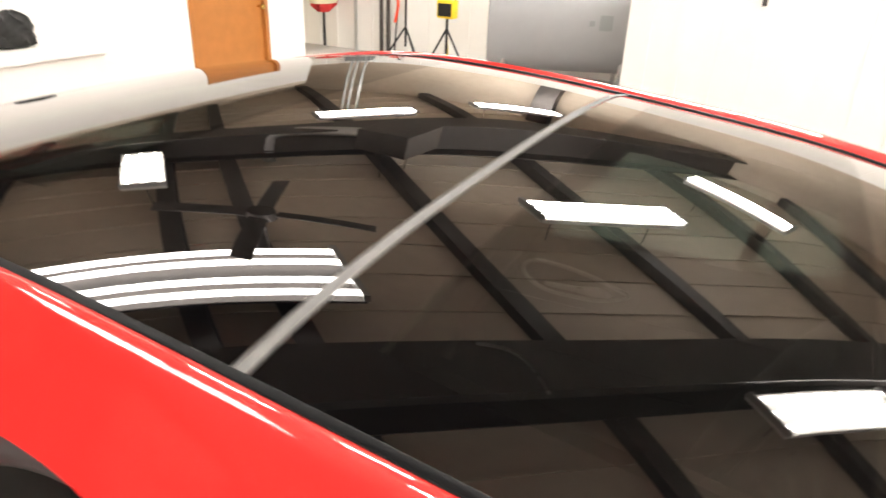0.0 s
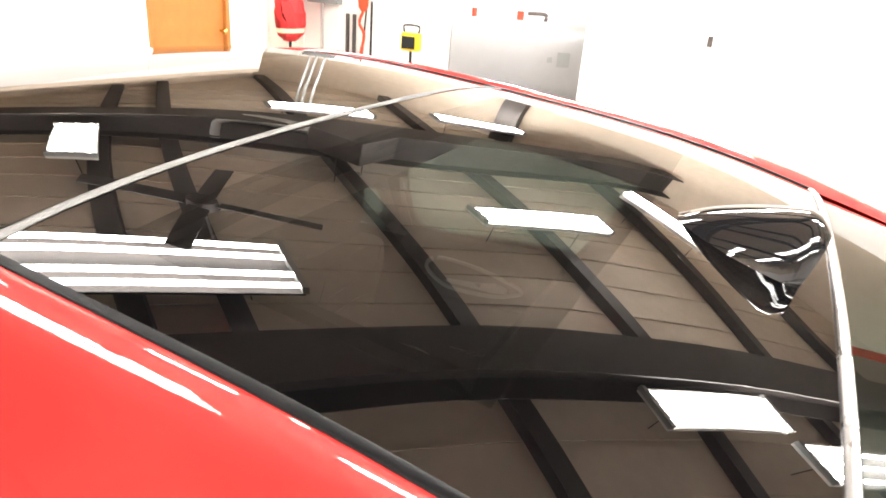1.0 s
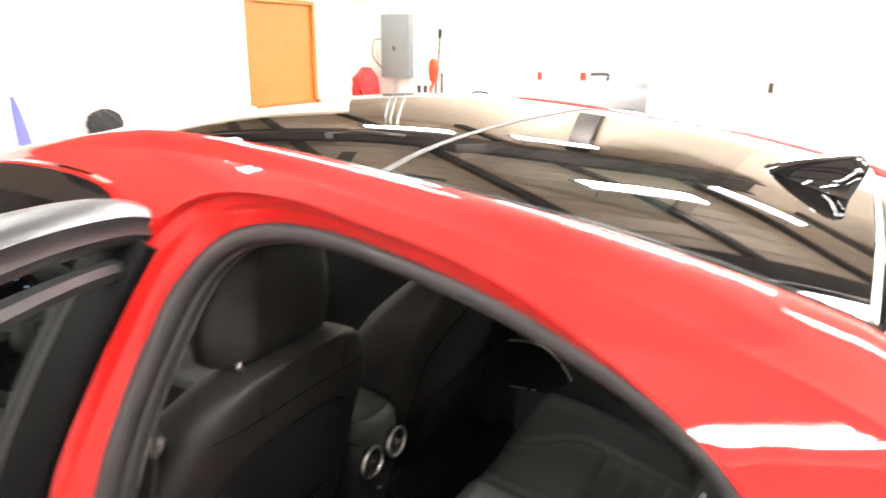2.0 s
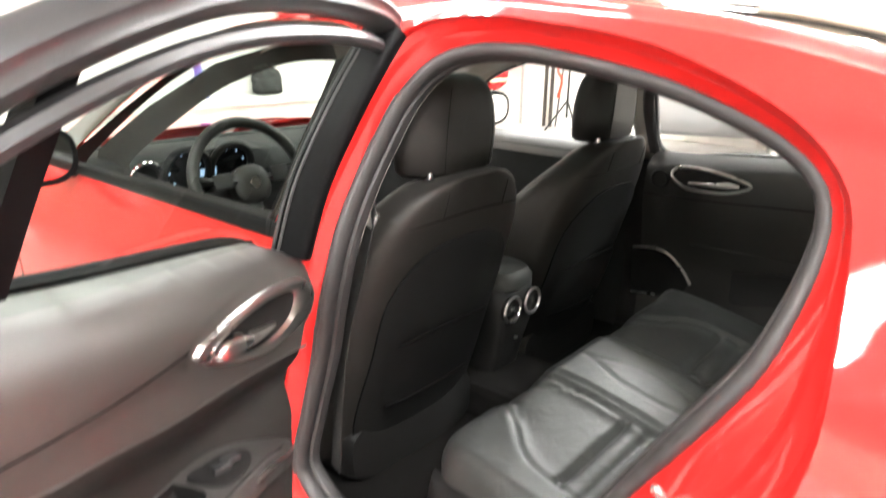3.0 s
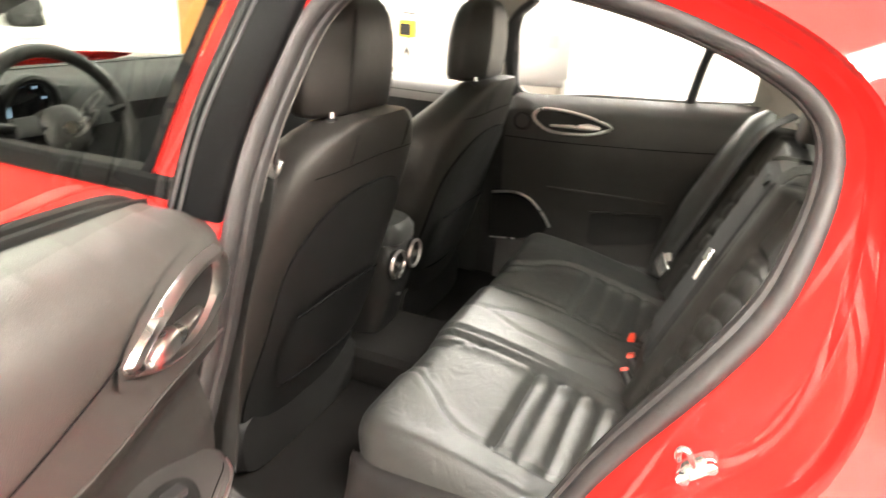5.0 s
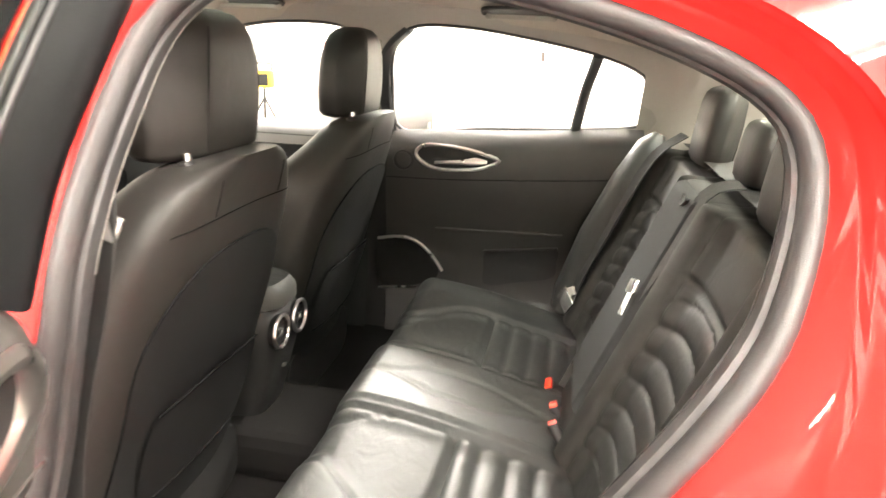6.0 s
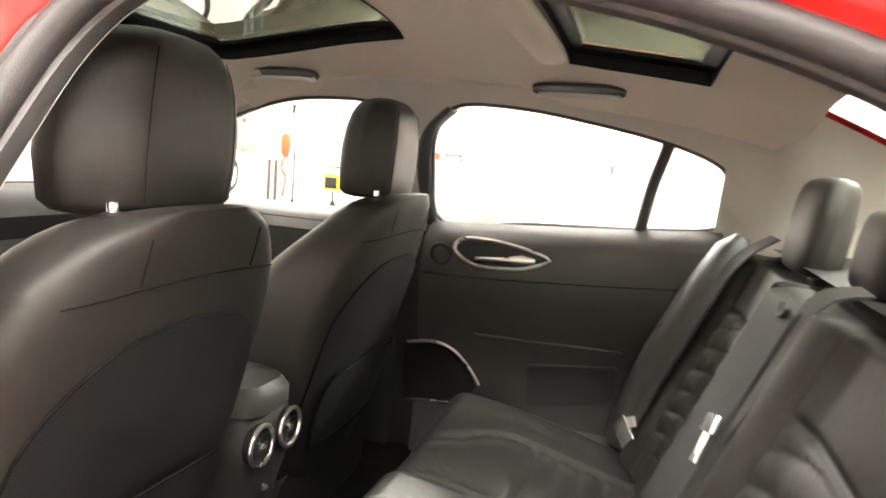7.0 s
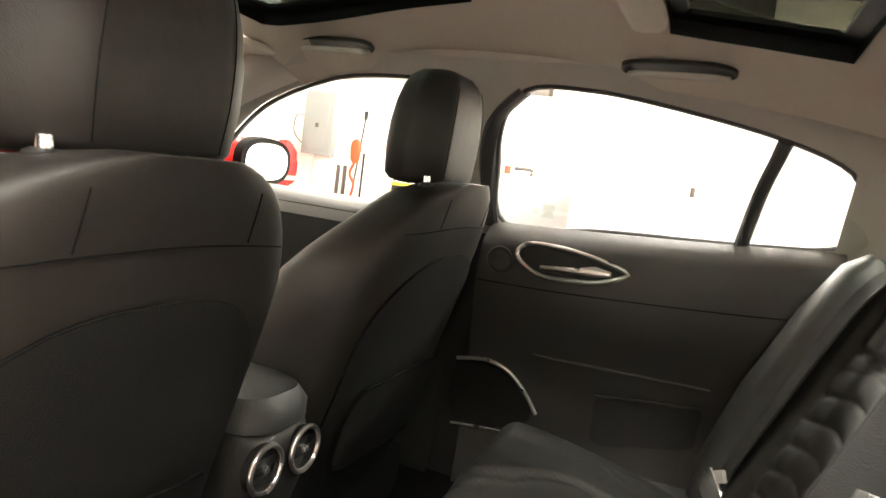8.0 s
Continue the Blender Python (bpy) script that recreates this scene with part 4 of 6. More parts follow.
REAR_TRIM = [(1.09, 0.3), (1.1, 0.5), (1.085, 0.8), (1.075, 0.957)] + [(float(y), trim_top(float(y))) for y in np.linspace(1.05, 0.34, 26)] + [(0.33, 0.9), (0.33, 0.75), (0.34, 0.55), (0.36, 0.4), (0.4, 0.3)]
FRONT_TRIM = [(2.15, 0.3), (2.15, 0.85), (2.05, 0.925), (1.6, 0.93), (1.15, 0.93), (1.16, 0.7), (1.16, 0.3)]
for s in (1,):
    rear_trim = part("rear_door_trim", sheet(REAR_TRIM, [], 0.0135, lambda y, z: (trim_x(y, z), y, z)), DOOR_DARK, car, "black soft-touch rear door trim")
    part("front_door_trim", sheet(FRONT_TRIM, [], 0.04, lambda y, z: (trim_line(min(z, 0.93)), y, z)), DASH, car, "black front door trim")
    rows = [[Vector((x, y, z)) for x, z in ((trim_line(0.9) - 0.001, 0.9), (trim_line(0.93) - 0.002, 0.925), (0.688, 0.948), (0.71, 0.958), (0.775, 0.962))] for y in [float(v) for v in np.linspace(1.13, 2.05, 16)]]
    part("door_ledge", loft(rows, False), TRIM_SOFT, car, "ledge of the front door trim under the window")
    # handle bezel
    bez = [(0.74, 0.893), (0.785, 0.91), (0.84, 0.921), (0.90, 0.927), (0.965, 0.925), (0.99, 0.903), (0.973, 0.878), (0.925, 0.858), (0.84, 0.86), (0.79, 0.869)]
    lp = [Vector((trim_line(z) - 0.004, y, z)) for y, z in loop2(bez, 48)]
    part("handle_bezel", add_sweep(bmesh.new(), lp, disc(0.0052, 8), True, Vector((1, 0, 0))), SATIN, rear_trim, "satin metal handle surround")
    part("handle_recess", sheet(loop2(bez, 40), [], 0.02, lambda y, z: (trim_line(z) - 0.002, y, z)), PLASTIC, rear_trim)
    part("handle_lever", loft([super_ring((0.662, y, z), (1, 0, 0), (0, 0, 1), a, b, 2.4, 12) for y, z, a, b in ((0.775, 0.888, 0.006, 0.006), (0.81, 0.888, 0.01, 0.012), (0.85, 0.883, 0.008, 0.007), (0.93, 0.878, 0.007, 0.004))]), SATIN, rear_trim, "satin metal lever")
    lp = [Vector((0.668, 1.028 + 0.027 * math.cos(t), 0.878 + 0.027 * math.sin(t))) for t in np.linspace(0, 2 * math.pi, 24, endpoint=False)]
    part("tweeter_ring", add_sweep(bmesh.new(), lp, disc(0.005, 6), True, Vector((1, 0, 0))), PLASTIC, rear_trim)
    # speaker with bright arc
    arc = [(1.12, 0.61), (1.045, 0.623), (0.988, 0.608), (0.94, 0.562), (0.908, 0.516)]
    part("speaker_arc", tube([(trim_line(z) - 0.008, y, z) for y, z in arc], 0.005, 8, count=30), SATIN, rear_trim, "bright trim arc round the speaker")
    part("speaker_arc", tube([(trim_line(0.45) - 0.006, y, 0.445 + 0.11 * (1.06 - y)) for y in (1.12, 1.05, 0.99)], 0.003, 8, count=10), SATIN, rear_trim)
    sp = [(1.12, 0.602), (1.045, 0.614), (0.99, 0.598), (0.947, 0.555), (0.92, 0.51), (0.96, 0.47), (1.11, 0.45)]
    part("speaker_grille", sheet(loop2(sp, 40), [], 0.02, lambda y, z: (trim_line(z) - 0.005, y, z)), CARPET, rear_trim)
    part("armrest_ledge", tube([(trim_line(0.667) - 0.001, y, 0.662 + 0.03 * (0.92 - y)) for y in (0.93, 0.8, 0.65, 0.54)], 0.003, 10, squash=1.4), DOOR_DARK, rear_trim)
    pk = loop2([(0.765, 0.60), (0.66, 0.615), (0.555, 0.63), (0.55, 0.58), (0.56, 0.53), (0.66, 0.505), (0.765, 0.485), (0.775, 0.54)], 40)
    part("door_pocket", sheet(pk, [], 0.02, lambda y, z: (trim_line(z) - 0.01, y, z)), PLASTIC, rear_trim, "dark lower door pocket")
    part("pocket_lip", tube([(trim_line(z) - 0.012, y, z) for y, z in ((0.775, 0.6), (0.66, 0.617), (0.55, 0.632))], 0.004, 8, count=16), PLASTIC, rear_trim)
    part("trim_crease", tube([(trim_line(z) - 0.001, y, z) for y, z in ((1.08, 0.822), (0.9, 0.826), (0.7, 0.838), (0.5, 0.853), (0.36, 0.868))], 0.0014, 6), STITCH, rear_trim)
for s in (-1, 1):
    holes = [IN_R, IN_F] if s > 0 else [shrink(seal, 0.02), IN_F]
    o = [(-0.42, 0.93)] + [(float(y), max(0.96, side_top(float(y)) - 0.035)) for y in np.linspace(-0.42, 2.1, 26)] + [(2.2, 0.92)]
    if s < 0:
        o = [(0.2, 0.3), (0.1, 0.6), (0.1, 0.98), (0.15, 1.12), (0.3, 1.235), (0.5, 1.29), (0.8, 1.33), (1.2, 1.31), (1.5, 1.295), (1.75, 1.24), (2.0, 1.12), (2.2, 0.98), (2.15, 0.3), (1.0, 0.25)]
        f_in = lambda y, z: (-min(inner_line(max(z, 0.95)), seal_line(z)) + 0.03, y, z)
    else:
        f_in = lambda y, z: (inner_line(z), y, z)
    lining = part("pillar_trim", sheet(o, holes, 0.03, f_in), PILLAR_GREY, car, "pale grey pillar lining")
    if s < 0:
        lining.data.materials.append(PLASTIC)
        for face in lining.data.polygons:
            face.material_index = 1 if face.center.z < 0.93 or abs(face.center.y - 1.03) > 0.18 else 0
    if s > 0:
        part("pillar_foot", sheet([(1.05, 0.28), (1.06, 0.6), (1.05, 0.95), (1.2, 0.95), (1.2, 0.28)], [], 0.04, lambda y, z: (0.765, y, z)), PLASTIC, car)
        for lp, nm in ((IN_R, "rear_window_seal"), (IN_F, "front_window_seal")):
            part(nm, add_sweep(bmesh.new(), [Vector((inner_line(z) + 0.012, y, z)) for y, z in shrink(lp, 0.002)], disc(0.006, 8, 1.3), True, Vector((1, 0, 0))), RUBBER, car, "black window seal")
        part("side_glass", sheet(shrink(IN_R, -0.024), [], 0.08, lambda y, z: (side_x(y, z) - 0.02, y, z)), WINDOW, car, "clear rear side glass")
        part("side_glass", sheet(shrink(IN_F, -0.024), [], 0.08, lambda y, z: (side_x(y, z) - 0.02, y, z)), WINDOW, car, "clear front side glass")
        part("quarter_bar", tube([(0.757, 0.535, 0.96), (0.69, 0.515, 1.09), (0.635, 0.494, 1.175), (0.612, 0.488, 1.20)], 0.016, 8, squash=0.6), RUBBER, car, "black upright between door glass and quarter glass")
        part("front_jamb", tube([(0.74, 1.085, 0.95), (0.685, 1.095, 1.08), (0.625, 1.07, 1.185), (0.585, 1.0, 1.25)], 0.02, 8, squash=0.6), RUBBER, car)


def liner_z(x, y):
    return roof_z(0, y) - 0.028 - 1.0 * abs(x) ** 3.9


liner_out = [(0.2, 0.225), (0.41, 0.225), (0.5, 0.235)] + [(glass_edge(y) + 0.1, y) for y in np.linspace(0.28, 1.55, 16)] + [(0.45, 1.59), (0, 1.6), (-0.45, 1.59)] + \
            [(-glass_edge(y) - 0.02, y) for y in np.linspace(1.55, 0.28, 16)] + [(-0.2, 0.225)]
part("headliner", sheet(liner_out, [shrink(OPEN_R, 0.0), shrink(OPEN_F, 0.0)], 0.03, lambda x, y: (x, y, liner_z(x, y))), HEADLINER, car, "pale fabric headliner")
for lp in (OPEN_R, OPEN_F):
    a = [Vector((x, y, liner_z(x, y) - 0.004)) for x, y in lp]
    b = [Vector((x, y, roof_z(x, y) - 0.006)) for x, y in lp]
    bm_wall = loft([a + [a[0]], b + [b[0]]], False)
    ring = shrink(lp, 0.026)
    bm = loft([[Vector((x, y, roof_z(x, y) - dz)) for x, y in q + q[:1]] for q, dz in ((lp, 0.016), (ring, 0.014), (ring, 0.006))], False)
    part("well_frame", bm, POST_BLACK, car, "black frame round the roof glass")
    part("roof_well", bm_wall, POST_BLACK, car, "black well of the roof opening")
bm = loft([super_ring((x, 0.735, liner_z(0.2, 0.735) - 0.022), (0, 1, 0), (0, 0, 1), 0.03 * k, 0.019 * k, 3, 16) for x, k in ((-0.37, 0.7), (-0.36, 1), (0.36, 1), (0.37, 0.7))])
part("sunblind_roller", bm, HEADLINER, car, "pale roller of the sun blind")
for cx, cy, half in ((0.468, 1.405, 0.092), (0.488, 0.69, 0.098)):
    # oval dish in the headliner, its shade given as dark colour, with a slim bar across it
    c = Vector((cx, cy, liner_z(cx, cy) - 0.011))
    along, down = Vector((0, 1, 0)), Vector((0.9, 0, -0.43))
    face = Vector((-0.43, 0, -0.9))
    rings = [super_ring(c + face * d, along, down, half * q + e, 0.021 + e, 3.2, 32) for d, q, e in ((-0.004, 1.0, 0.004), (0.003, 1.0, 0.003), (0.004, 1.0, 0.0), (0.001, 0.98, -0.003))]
    dish = part("handle_dish", loft(rings), DOOR_DARK, car, "dish behind the grab handle, its shade put in as dark colour")
    bar = [c + along * (s_ * half * a) + down * b + face * d for s_, a, b, d in ((-1, 0.86, 0.014, 0.002), (-1, 0.84, 0.006, 0.012), (-1, 0.74, -0.006, 0.017), (-1, 0.35, -0.009, 0.018), (1, 0.35, -0.009, 0.018), (1, 0.74, -0.006, 0.017), (1, 0.84, 0.006, 0.012), (1, 0.86, 0.014, 0.002))]
    part("grab_handle", tube(bar, 0.0062, 10, count=48), PILLAR_GREY, dish, "pale grey grab handle")
part("sun_visor", box((0.15, 1.565, 1.272), (0.535, 1.70, 1.289), 0.007), HEADLINER, car, "folded sun visor")
dome = part("dome_light", box((-0.095, 0.345, liner_z(0, 0.37) - 0.009), (0.025, 0.4, liner_z(0, 0.37) + 0.008), 0.004), POST_BLACK, car, "black reading lamp panel")
for x in (-0.063, -0.007):
    part("lens", box((x - 0.018, 0.36, liner_z(0, 0.37) - 0.011), (x + 0.018, 0.387, liner_z(0, 0.37) - 0.007), 0.001), CLUSTER, dome, "lit lamp lens")
rows = []
for y in np.linspace(-0.46, 0.36, 24):
    y = float(y)
    xt, zt = glass_edge(y) + 0.035, roof_z(glass_edge(y) + 0.03, y) - 0.035
    mixk = smooth01((0.36 - y) / 0.22)
    rows.append([Vector(((0.70 + (xt - 0.70) * k ** 1.6) * mixk + (inner_line(0.95 + (zt - 0.95) * k) - 0.002) * (1 - mixk), y, 0.95 + (zt - 0.95) * k)) for k in (0, 0.2, 0.4, 0.6, 0.8, 0.93, 1.0)] + [Vector((glass_edge(y) - 0.004, y, roof_z(glass_edge(y), y) - 0.014))])
front_rows = []
for y in np.linspace(1.5, 2.36, 22):
    y = float(y)
    z0 = max(0.97, side_top(y) - 0.075)
    x1, z1 = glass_edge(y) - 0.004, roof_z(glass_edge(y), y) - 0.014
    x0 = min(side_x(y, z0) - 0.05, inner_line(z0) + 0.012)
    front_rows.append([Vector((x0 + (x1 - x0) * k - 0.025 * math.sin(math.pi * k), y, z0 + (z1 - z0) * k - 0.012 * math.sin(math.pi * k))) for k in (0, 0.2, 0.4, 0.6, 0.8, 1.0)])
part("front_pillar_trim", loft(front_rows, False), PILLAR_GREY, car, "pale grey windscreen pillar lining")
part("rear_pillar_trim", loft(rows, False), PILLAR_GREY, car, "grey rear pillar lining")
# floor, tunnel, sill plate, parcel shelf, bulkhead
bm = bmesh.new()
add_box(bm, (-0.70, 0.6, 0.262), (0.76, 2.4, 0.29))
add_box(bm, (-0.13, 0.6, 0.29), (0.13, 2.3, 0.40), 0.03)
part("carpet", bm, CARPET, car, "black carpet", False)
rings = []
for y, zs in ((0.55, 0.52), (0.62, 0.455), (0.75, 0.41), (0.9, 0.372), (1.0, 0.36), (1.08, 0.35)):
    rings.append([Vector((-0.725, y, zs)), Vector((-0.71, y, zs + 0.006)), Vector((-0.685, y - 0.005, zs - 0.012)), Vector((-0.665, y - 0.01, zs - 0.045)), Vector((-0.655, y - 0.01, 0.28))])
part("sill_plate", loft(rings, False), SILL, car, "black plastic sill plate")
part("parcel_shelf", sheet([(0.58, 0.25), (0.58, -0.5), (-0.58, -0.5), (-0.58, 0.25)], [], 0.06, lambda x, y: (x, y, 0.985 + 0.02 * y)), PLASTIC, car)
part("bulkhead", box((-0.7, 2.4, 0.26), (0.7, 2.45, 0.95)), PLASTIC, car, "", False)


# ---- open rear door on the left ----
AX = radians(66)
HX, HY = -0.811, 0.997


def dpt(u, w, z):
    """u along the door from the hinge, w towards its inner side."""
    return Vector((HX - math.sin(AX) * u + math.cos(AX) * w, HY - math.cos(AX) * u - math.sin(AX) * w, z + 0.012))


door = thing("rear_door", "", "", "")
for key in ("label", "category"):
    if key in door:
        del door[key]
door.parent = car
tagged(door, "open rear door with dark trim and red skin")
sill = table((-0.05, 0.948), (0.05, 0.985), (0.12, 1.006), (0.41, 1.05), (0.6, 1.083), (0.75, 1.103), (0.95, 1.123))
rear_edge = table((0.35, 0.36), (0.5, 0.45), (0.7, 0.585), (0.8, 0.617), (0.93, 0.642), (1.0, 0.72), (1.13, 0.80))
D_IN = [(0.0, 0.948), (0.06, 0.988), (0.12, 1.006), (0.41, 1.05), (0.60, 1.083), (0.74, 1.10), (0.72, 1.05), (0.66, 0.965), (0.628, 0.93), (0.612, 0.898), (0.601, 0.87), (0.598, 0.82), (0.594, 0.77), (0.575, 0.70),
        (0.50, 0.565), (0.42, 0.50), (0.31, 0.455), (0.2, 0.45), (0.14, 0.48), (0.115, 0.60), (0.10, 0.72), (0.05, 0.84), (0.01, 0.9)]
D_OUT = [(-0.03, 0.9), (-0.02, 0.96), (0.06, 0.99), (0.41, 1.05), (0.6, 1.082), (0.80, 1.11), (0.80, 1.03), (0.72, 0.93), (0.70, 0.84), (0.66, 0.70), (0.56, 0.54),
         (0.44, 0.42), (0.3, 0.36), (0.15, 0.37), (0.06, 0.45), (0.06, 0.6), (0.0, 0.8)]


fold_z = table((0.0, 0.812), (0.04, 0.82), (0.222, 0.85), (0.355, 0.865), (0.456, 0.884), (0.537, 0.898), (0.632, 0.922), (0.75, 0.95))


def panel_w(u, z):
    """Relief of the inner trim: a broad rounded shoulder, then a lower field that recedes under the fold."""
    q = min(1.0, max(0.0, sill(u) - z) / 0.085)
    w = -0.06 + 0.08 * math.sqrt(max(0.0, 1 - (1 - q) ** 2))
    w -= 0.008 * smooth01((0.955 - z) / 0.035)
    low = smooth01((fold_z(u) - z) / 0.06) * (1 - smooth01((0.80 - z) / 0.08))
    return w - 0.028 * low + 0.004 * smooth01((0.76 - z) / 0.1)


def at_panel(u, z, off=0.0):
    return dpt(u, panel_w(u, z) + off, z)


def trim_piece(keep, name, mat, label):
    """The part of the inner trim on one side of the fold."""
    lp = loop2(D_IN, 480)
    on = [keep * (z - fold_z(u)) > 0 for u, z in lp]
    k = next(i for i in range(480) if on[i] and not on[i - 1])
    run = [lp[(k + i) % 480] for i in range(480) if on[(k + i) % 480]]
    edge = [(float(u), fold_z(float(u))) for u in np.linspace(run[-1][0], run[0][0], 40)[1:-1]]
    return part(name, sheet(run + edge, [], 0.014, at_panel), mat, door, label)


trim_piece(1, "upper_trim", TRIM_SOFT, "soft-touch upper door trim")
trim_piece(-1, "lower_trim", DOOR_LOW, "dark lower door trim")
skin_loop = loop2(D_OUT, 90)
part("outer_skin", sheet(skin_loop, [], 0.04, lambda u, z: dpt(u, -0.13 + 0.02 * math.cos((z - 0.7) * 3), z)), PAINT, door, "glossy red door skin")
inn = loop2(D_IN, 90)
k0 = min(range(90), key=lambda i: (Vector(skin_loop[i]) - Vector(inn[0])).length)
skin_r = skin_loop[k0:] + skin_loop[:k0]


def edge_ring(depth, out):
    ring = []
    for (u, z), (u1, z1) in zip(inn, shrink(inn, -out)):
        k = smooth01((sill(u) - 0.01 - z) / 0.04)
        ring.append(dpt(u + (u1 - u) * k, max(panel_w(u, z) - depth, -0.086), z + (z1 - z) * k))
    return ring


rings = [edge_ring(d, o) for d, o in ((0.0, 0.0), (0.003, 0.003), (0.008, 0.0045), (0.018, 0.005), (0.0205, 0.002), (0.024, 0.005), (0.034, 0.009), (0.05, 0.018))]
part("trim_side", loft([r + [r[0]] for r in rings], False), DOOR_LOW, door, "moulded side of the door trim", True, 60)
a = rings[-1]
b = [dpt(u, -0.13 + 0.02 * math.cos((z - 0.7) * 3), z) for u, z in skin_r]
mid = [p.lerp(q, 0.45) for p, q in zip(a, b)]
part("door_edge", loft([r + [r[0]] for r in (a, mid, b)], False), PAINT, door, "red painted door edge")
seal_run = edge_ring(0.052, 0.022)
for _ in range(3):
    seal_run = [(seal_run[i - 1] + seal_run[i] * 2 + seal_run[(i + 1) % len(seal_run)]) / 4 for i in range(len(seal_run))]
part("edge_seal", add_sweep(bmesh.new(), seal_run, disc(0.0085, 8, 1.3), True), POST_BLACK, door, "black edge seal")


def crease(pts, r=0.0009, mat=STITCH, off=0.002, nm="seam"):
    return part(nm, tube([at_panel(u, z, off) for u, z in pts], r, 6, count=36), mat, door)


crease([(0.032, 0.941), (0.12, 0.955), (0.204, 0.961), (0.27, 0.956), (0.339, 0.945), (0.442, 0.943), (0.524, 0.949), (0.59, 0.956), (0.66, 0.965)])
crease([(0.04, 0.82), (0.222, 0.85), (0.355, 0.865), (0.456, 0.884), (0.537, 0.898), (0.61, 0.916)], 0.0018, TRIM_SOFT, 0.0003, "fold")
bez = [(0.332, 0.938), (0.29, 0.955), (0.206, 0.962), (0.12, 0.957), (0.055, 0.943), (0.022, 0.92), (0.026, 0.89), (0.06, 0.872), (0.155, 0.866), (0.23, 0.882), (0.295, 0.908)]
bl = loop2(bez, 64)
op = loop2([(0.288, 0.925), (0.25, 0.942), (0.194, 0.947), (0.13, 0.942), (0.085, 0.928), (0.092, 0.905), (0.12, 0.89), (0.165, 0.884), (0.22, 0.893), (0.265, 0.91)], 64)
part("handle_plate", sheet(shrink(bl, -0.012), [], 0.012, lambda u, z: at_panel(u, z, 0.004)), TRIM_SOFT, door, "dark handle plate")
k1 = min(range(64), key=lambda i: (Vector(op[i]) - Vector(bl[0])).length)
op = op[k1:] + op[:k1]
rings = []
for k, off in ((0.0, 0.004), (0.12, 0.011), (0.4, 0.014), (0.8, 0.012), (1.0, 0.002)):
    r = [at_panel(p[0] + (q[0] - p[0]) * k, p[1] + (q[1] - p[1]) * k, off) for p, q in zip(bl, op)]
    rings.append(r + [r[0]])
part("handle_bezel", loft(rings, False), SATIN, door, "satin metal handle surround")
part("handle_recess", sheet(shrink(op, -0.003), [], 0.012, lambda u, z: at_panel(u, z, 0.0055)), PLASTIC, door)
part("handle_lever", loft([super_ring(at_panel(u, z, 0.012), (dpt(0, 1, 0) - dpt(0, 0, 0)), (0, 0, 1), a_, b_, 2.4, 24)
                           for u, z, a_, b_ in ((0.288, 0.917, 0.003, 0.004), (0.282, 0.917, 0.008, 0.010), (0.265, 0.918, 0.011, 0.0145), (0.24, 0.916, 0.011, 0.0135), (0.21, 0.910, 0.010, 0.009),
                                                (0.18, 0.907, 0.008, 0.006), (0.155, 0.906, 0.005, 0.004), (0.15, 0.906, 0.002, 0.002))]), SATIN, door, "satin metal lever")
# armrest with switch and pull cup, pocket body below
arm_z = table((0.13, 0.705), (0.168, 0.725), (0.22, 0.75), (0.26, 0.765), (0.3, 0.773), (0.36, 0.776), (0.6, 0.776))
arm_w = table((0.13, 0.03), (0.17, 0.05), (0.22, 0.068), (0.27, 0.076), (0.32, 0.08), (0.37, 0.08), (0.43, 0.077), (0.5, 0.071), (0.55, 0.066), (0.572, 0.059), (0.586, 0.047), (0.593, 0.034), (0.597, 0.02), (0.6, 0.004))
body_low = table((0.13, 0.71), (0.139, 0.697), (0.152, 0.646), (0.162, 0.564), (0.182, 0.512), (0.241, 0.497), (0.307, 0.518), (0.379, 0.547), (0.44, 0.577), (0.5, 0.62), (0.55, 0.67), (0.6, 0.728))
us = [float(v) for v in np.linspace(0.14, 0.565, 56)] + [0.572, 0.579, 0.585, 0.59, 0.5935, 0.5965, 0.5985, 0.6]
pad_line = [(u, max(-0.012, arm_w(u) - 0.009)) for u in us]
cup = [(0.436, -0.004), (0.433, 0.02), (0.428, 0.036), (0.416, 0.047), (0.4, 0.052), (0.38, 0.052), (0.366, 0.049), (0.36, 0.04), (0.358, 0.02), (0.36, -0.004)]
arm = part("armrest", sheet([(0.14, -0.03)] + pad_line + [(0.6, -0.03), (0.4, -0.03)], [cup], 0.012, lambda u, w: dpt(u, w, arm_z(u))), ARM_TOP, door, "padded door armrest with stitched edge")
rows = []
for u in us:
    w, z = arm_w(u), arm_z(u)
    rows.append([dpt(u, w - 0.009, z), dpt(u, w - 0.003, z - 0.0025), dpt(u, w, z - 0.009), dpt(u, w + 0.0005, z - 0.022), dpt(u, w - 0.001, z - 0.037), dpt(u, w - 0.006, z - 0.042)])
part("armrest_front", loft(rows, False), ARM_TOP, arm)
part("seam", tube([dpt(u, arm_w(u) - 0.007, arm_z(u) - 0.0004) for u in us[8:]], 0.0008, 6, count=90), STITCH, arm)
lo_ = [Vector((*p, 0)) for p in cup]
part("pull_cup", loft([[dpt(p.x, p.y, arm_z(p.x)) for p in lo_ + lo_[:1]], [dpt(p.x, p.y, 0.705) for p in lo_ + lo_[:1]]], False), PLASTIC, arm, "dark pull cup in the armrest")
part("cup_floor", sheet(cup, [], 0.01, lambda u, w: dpt(u, w, 0.707)), CARPET, arm)
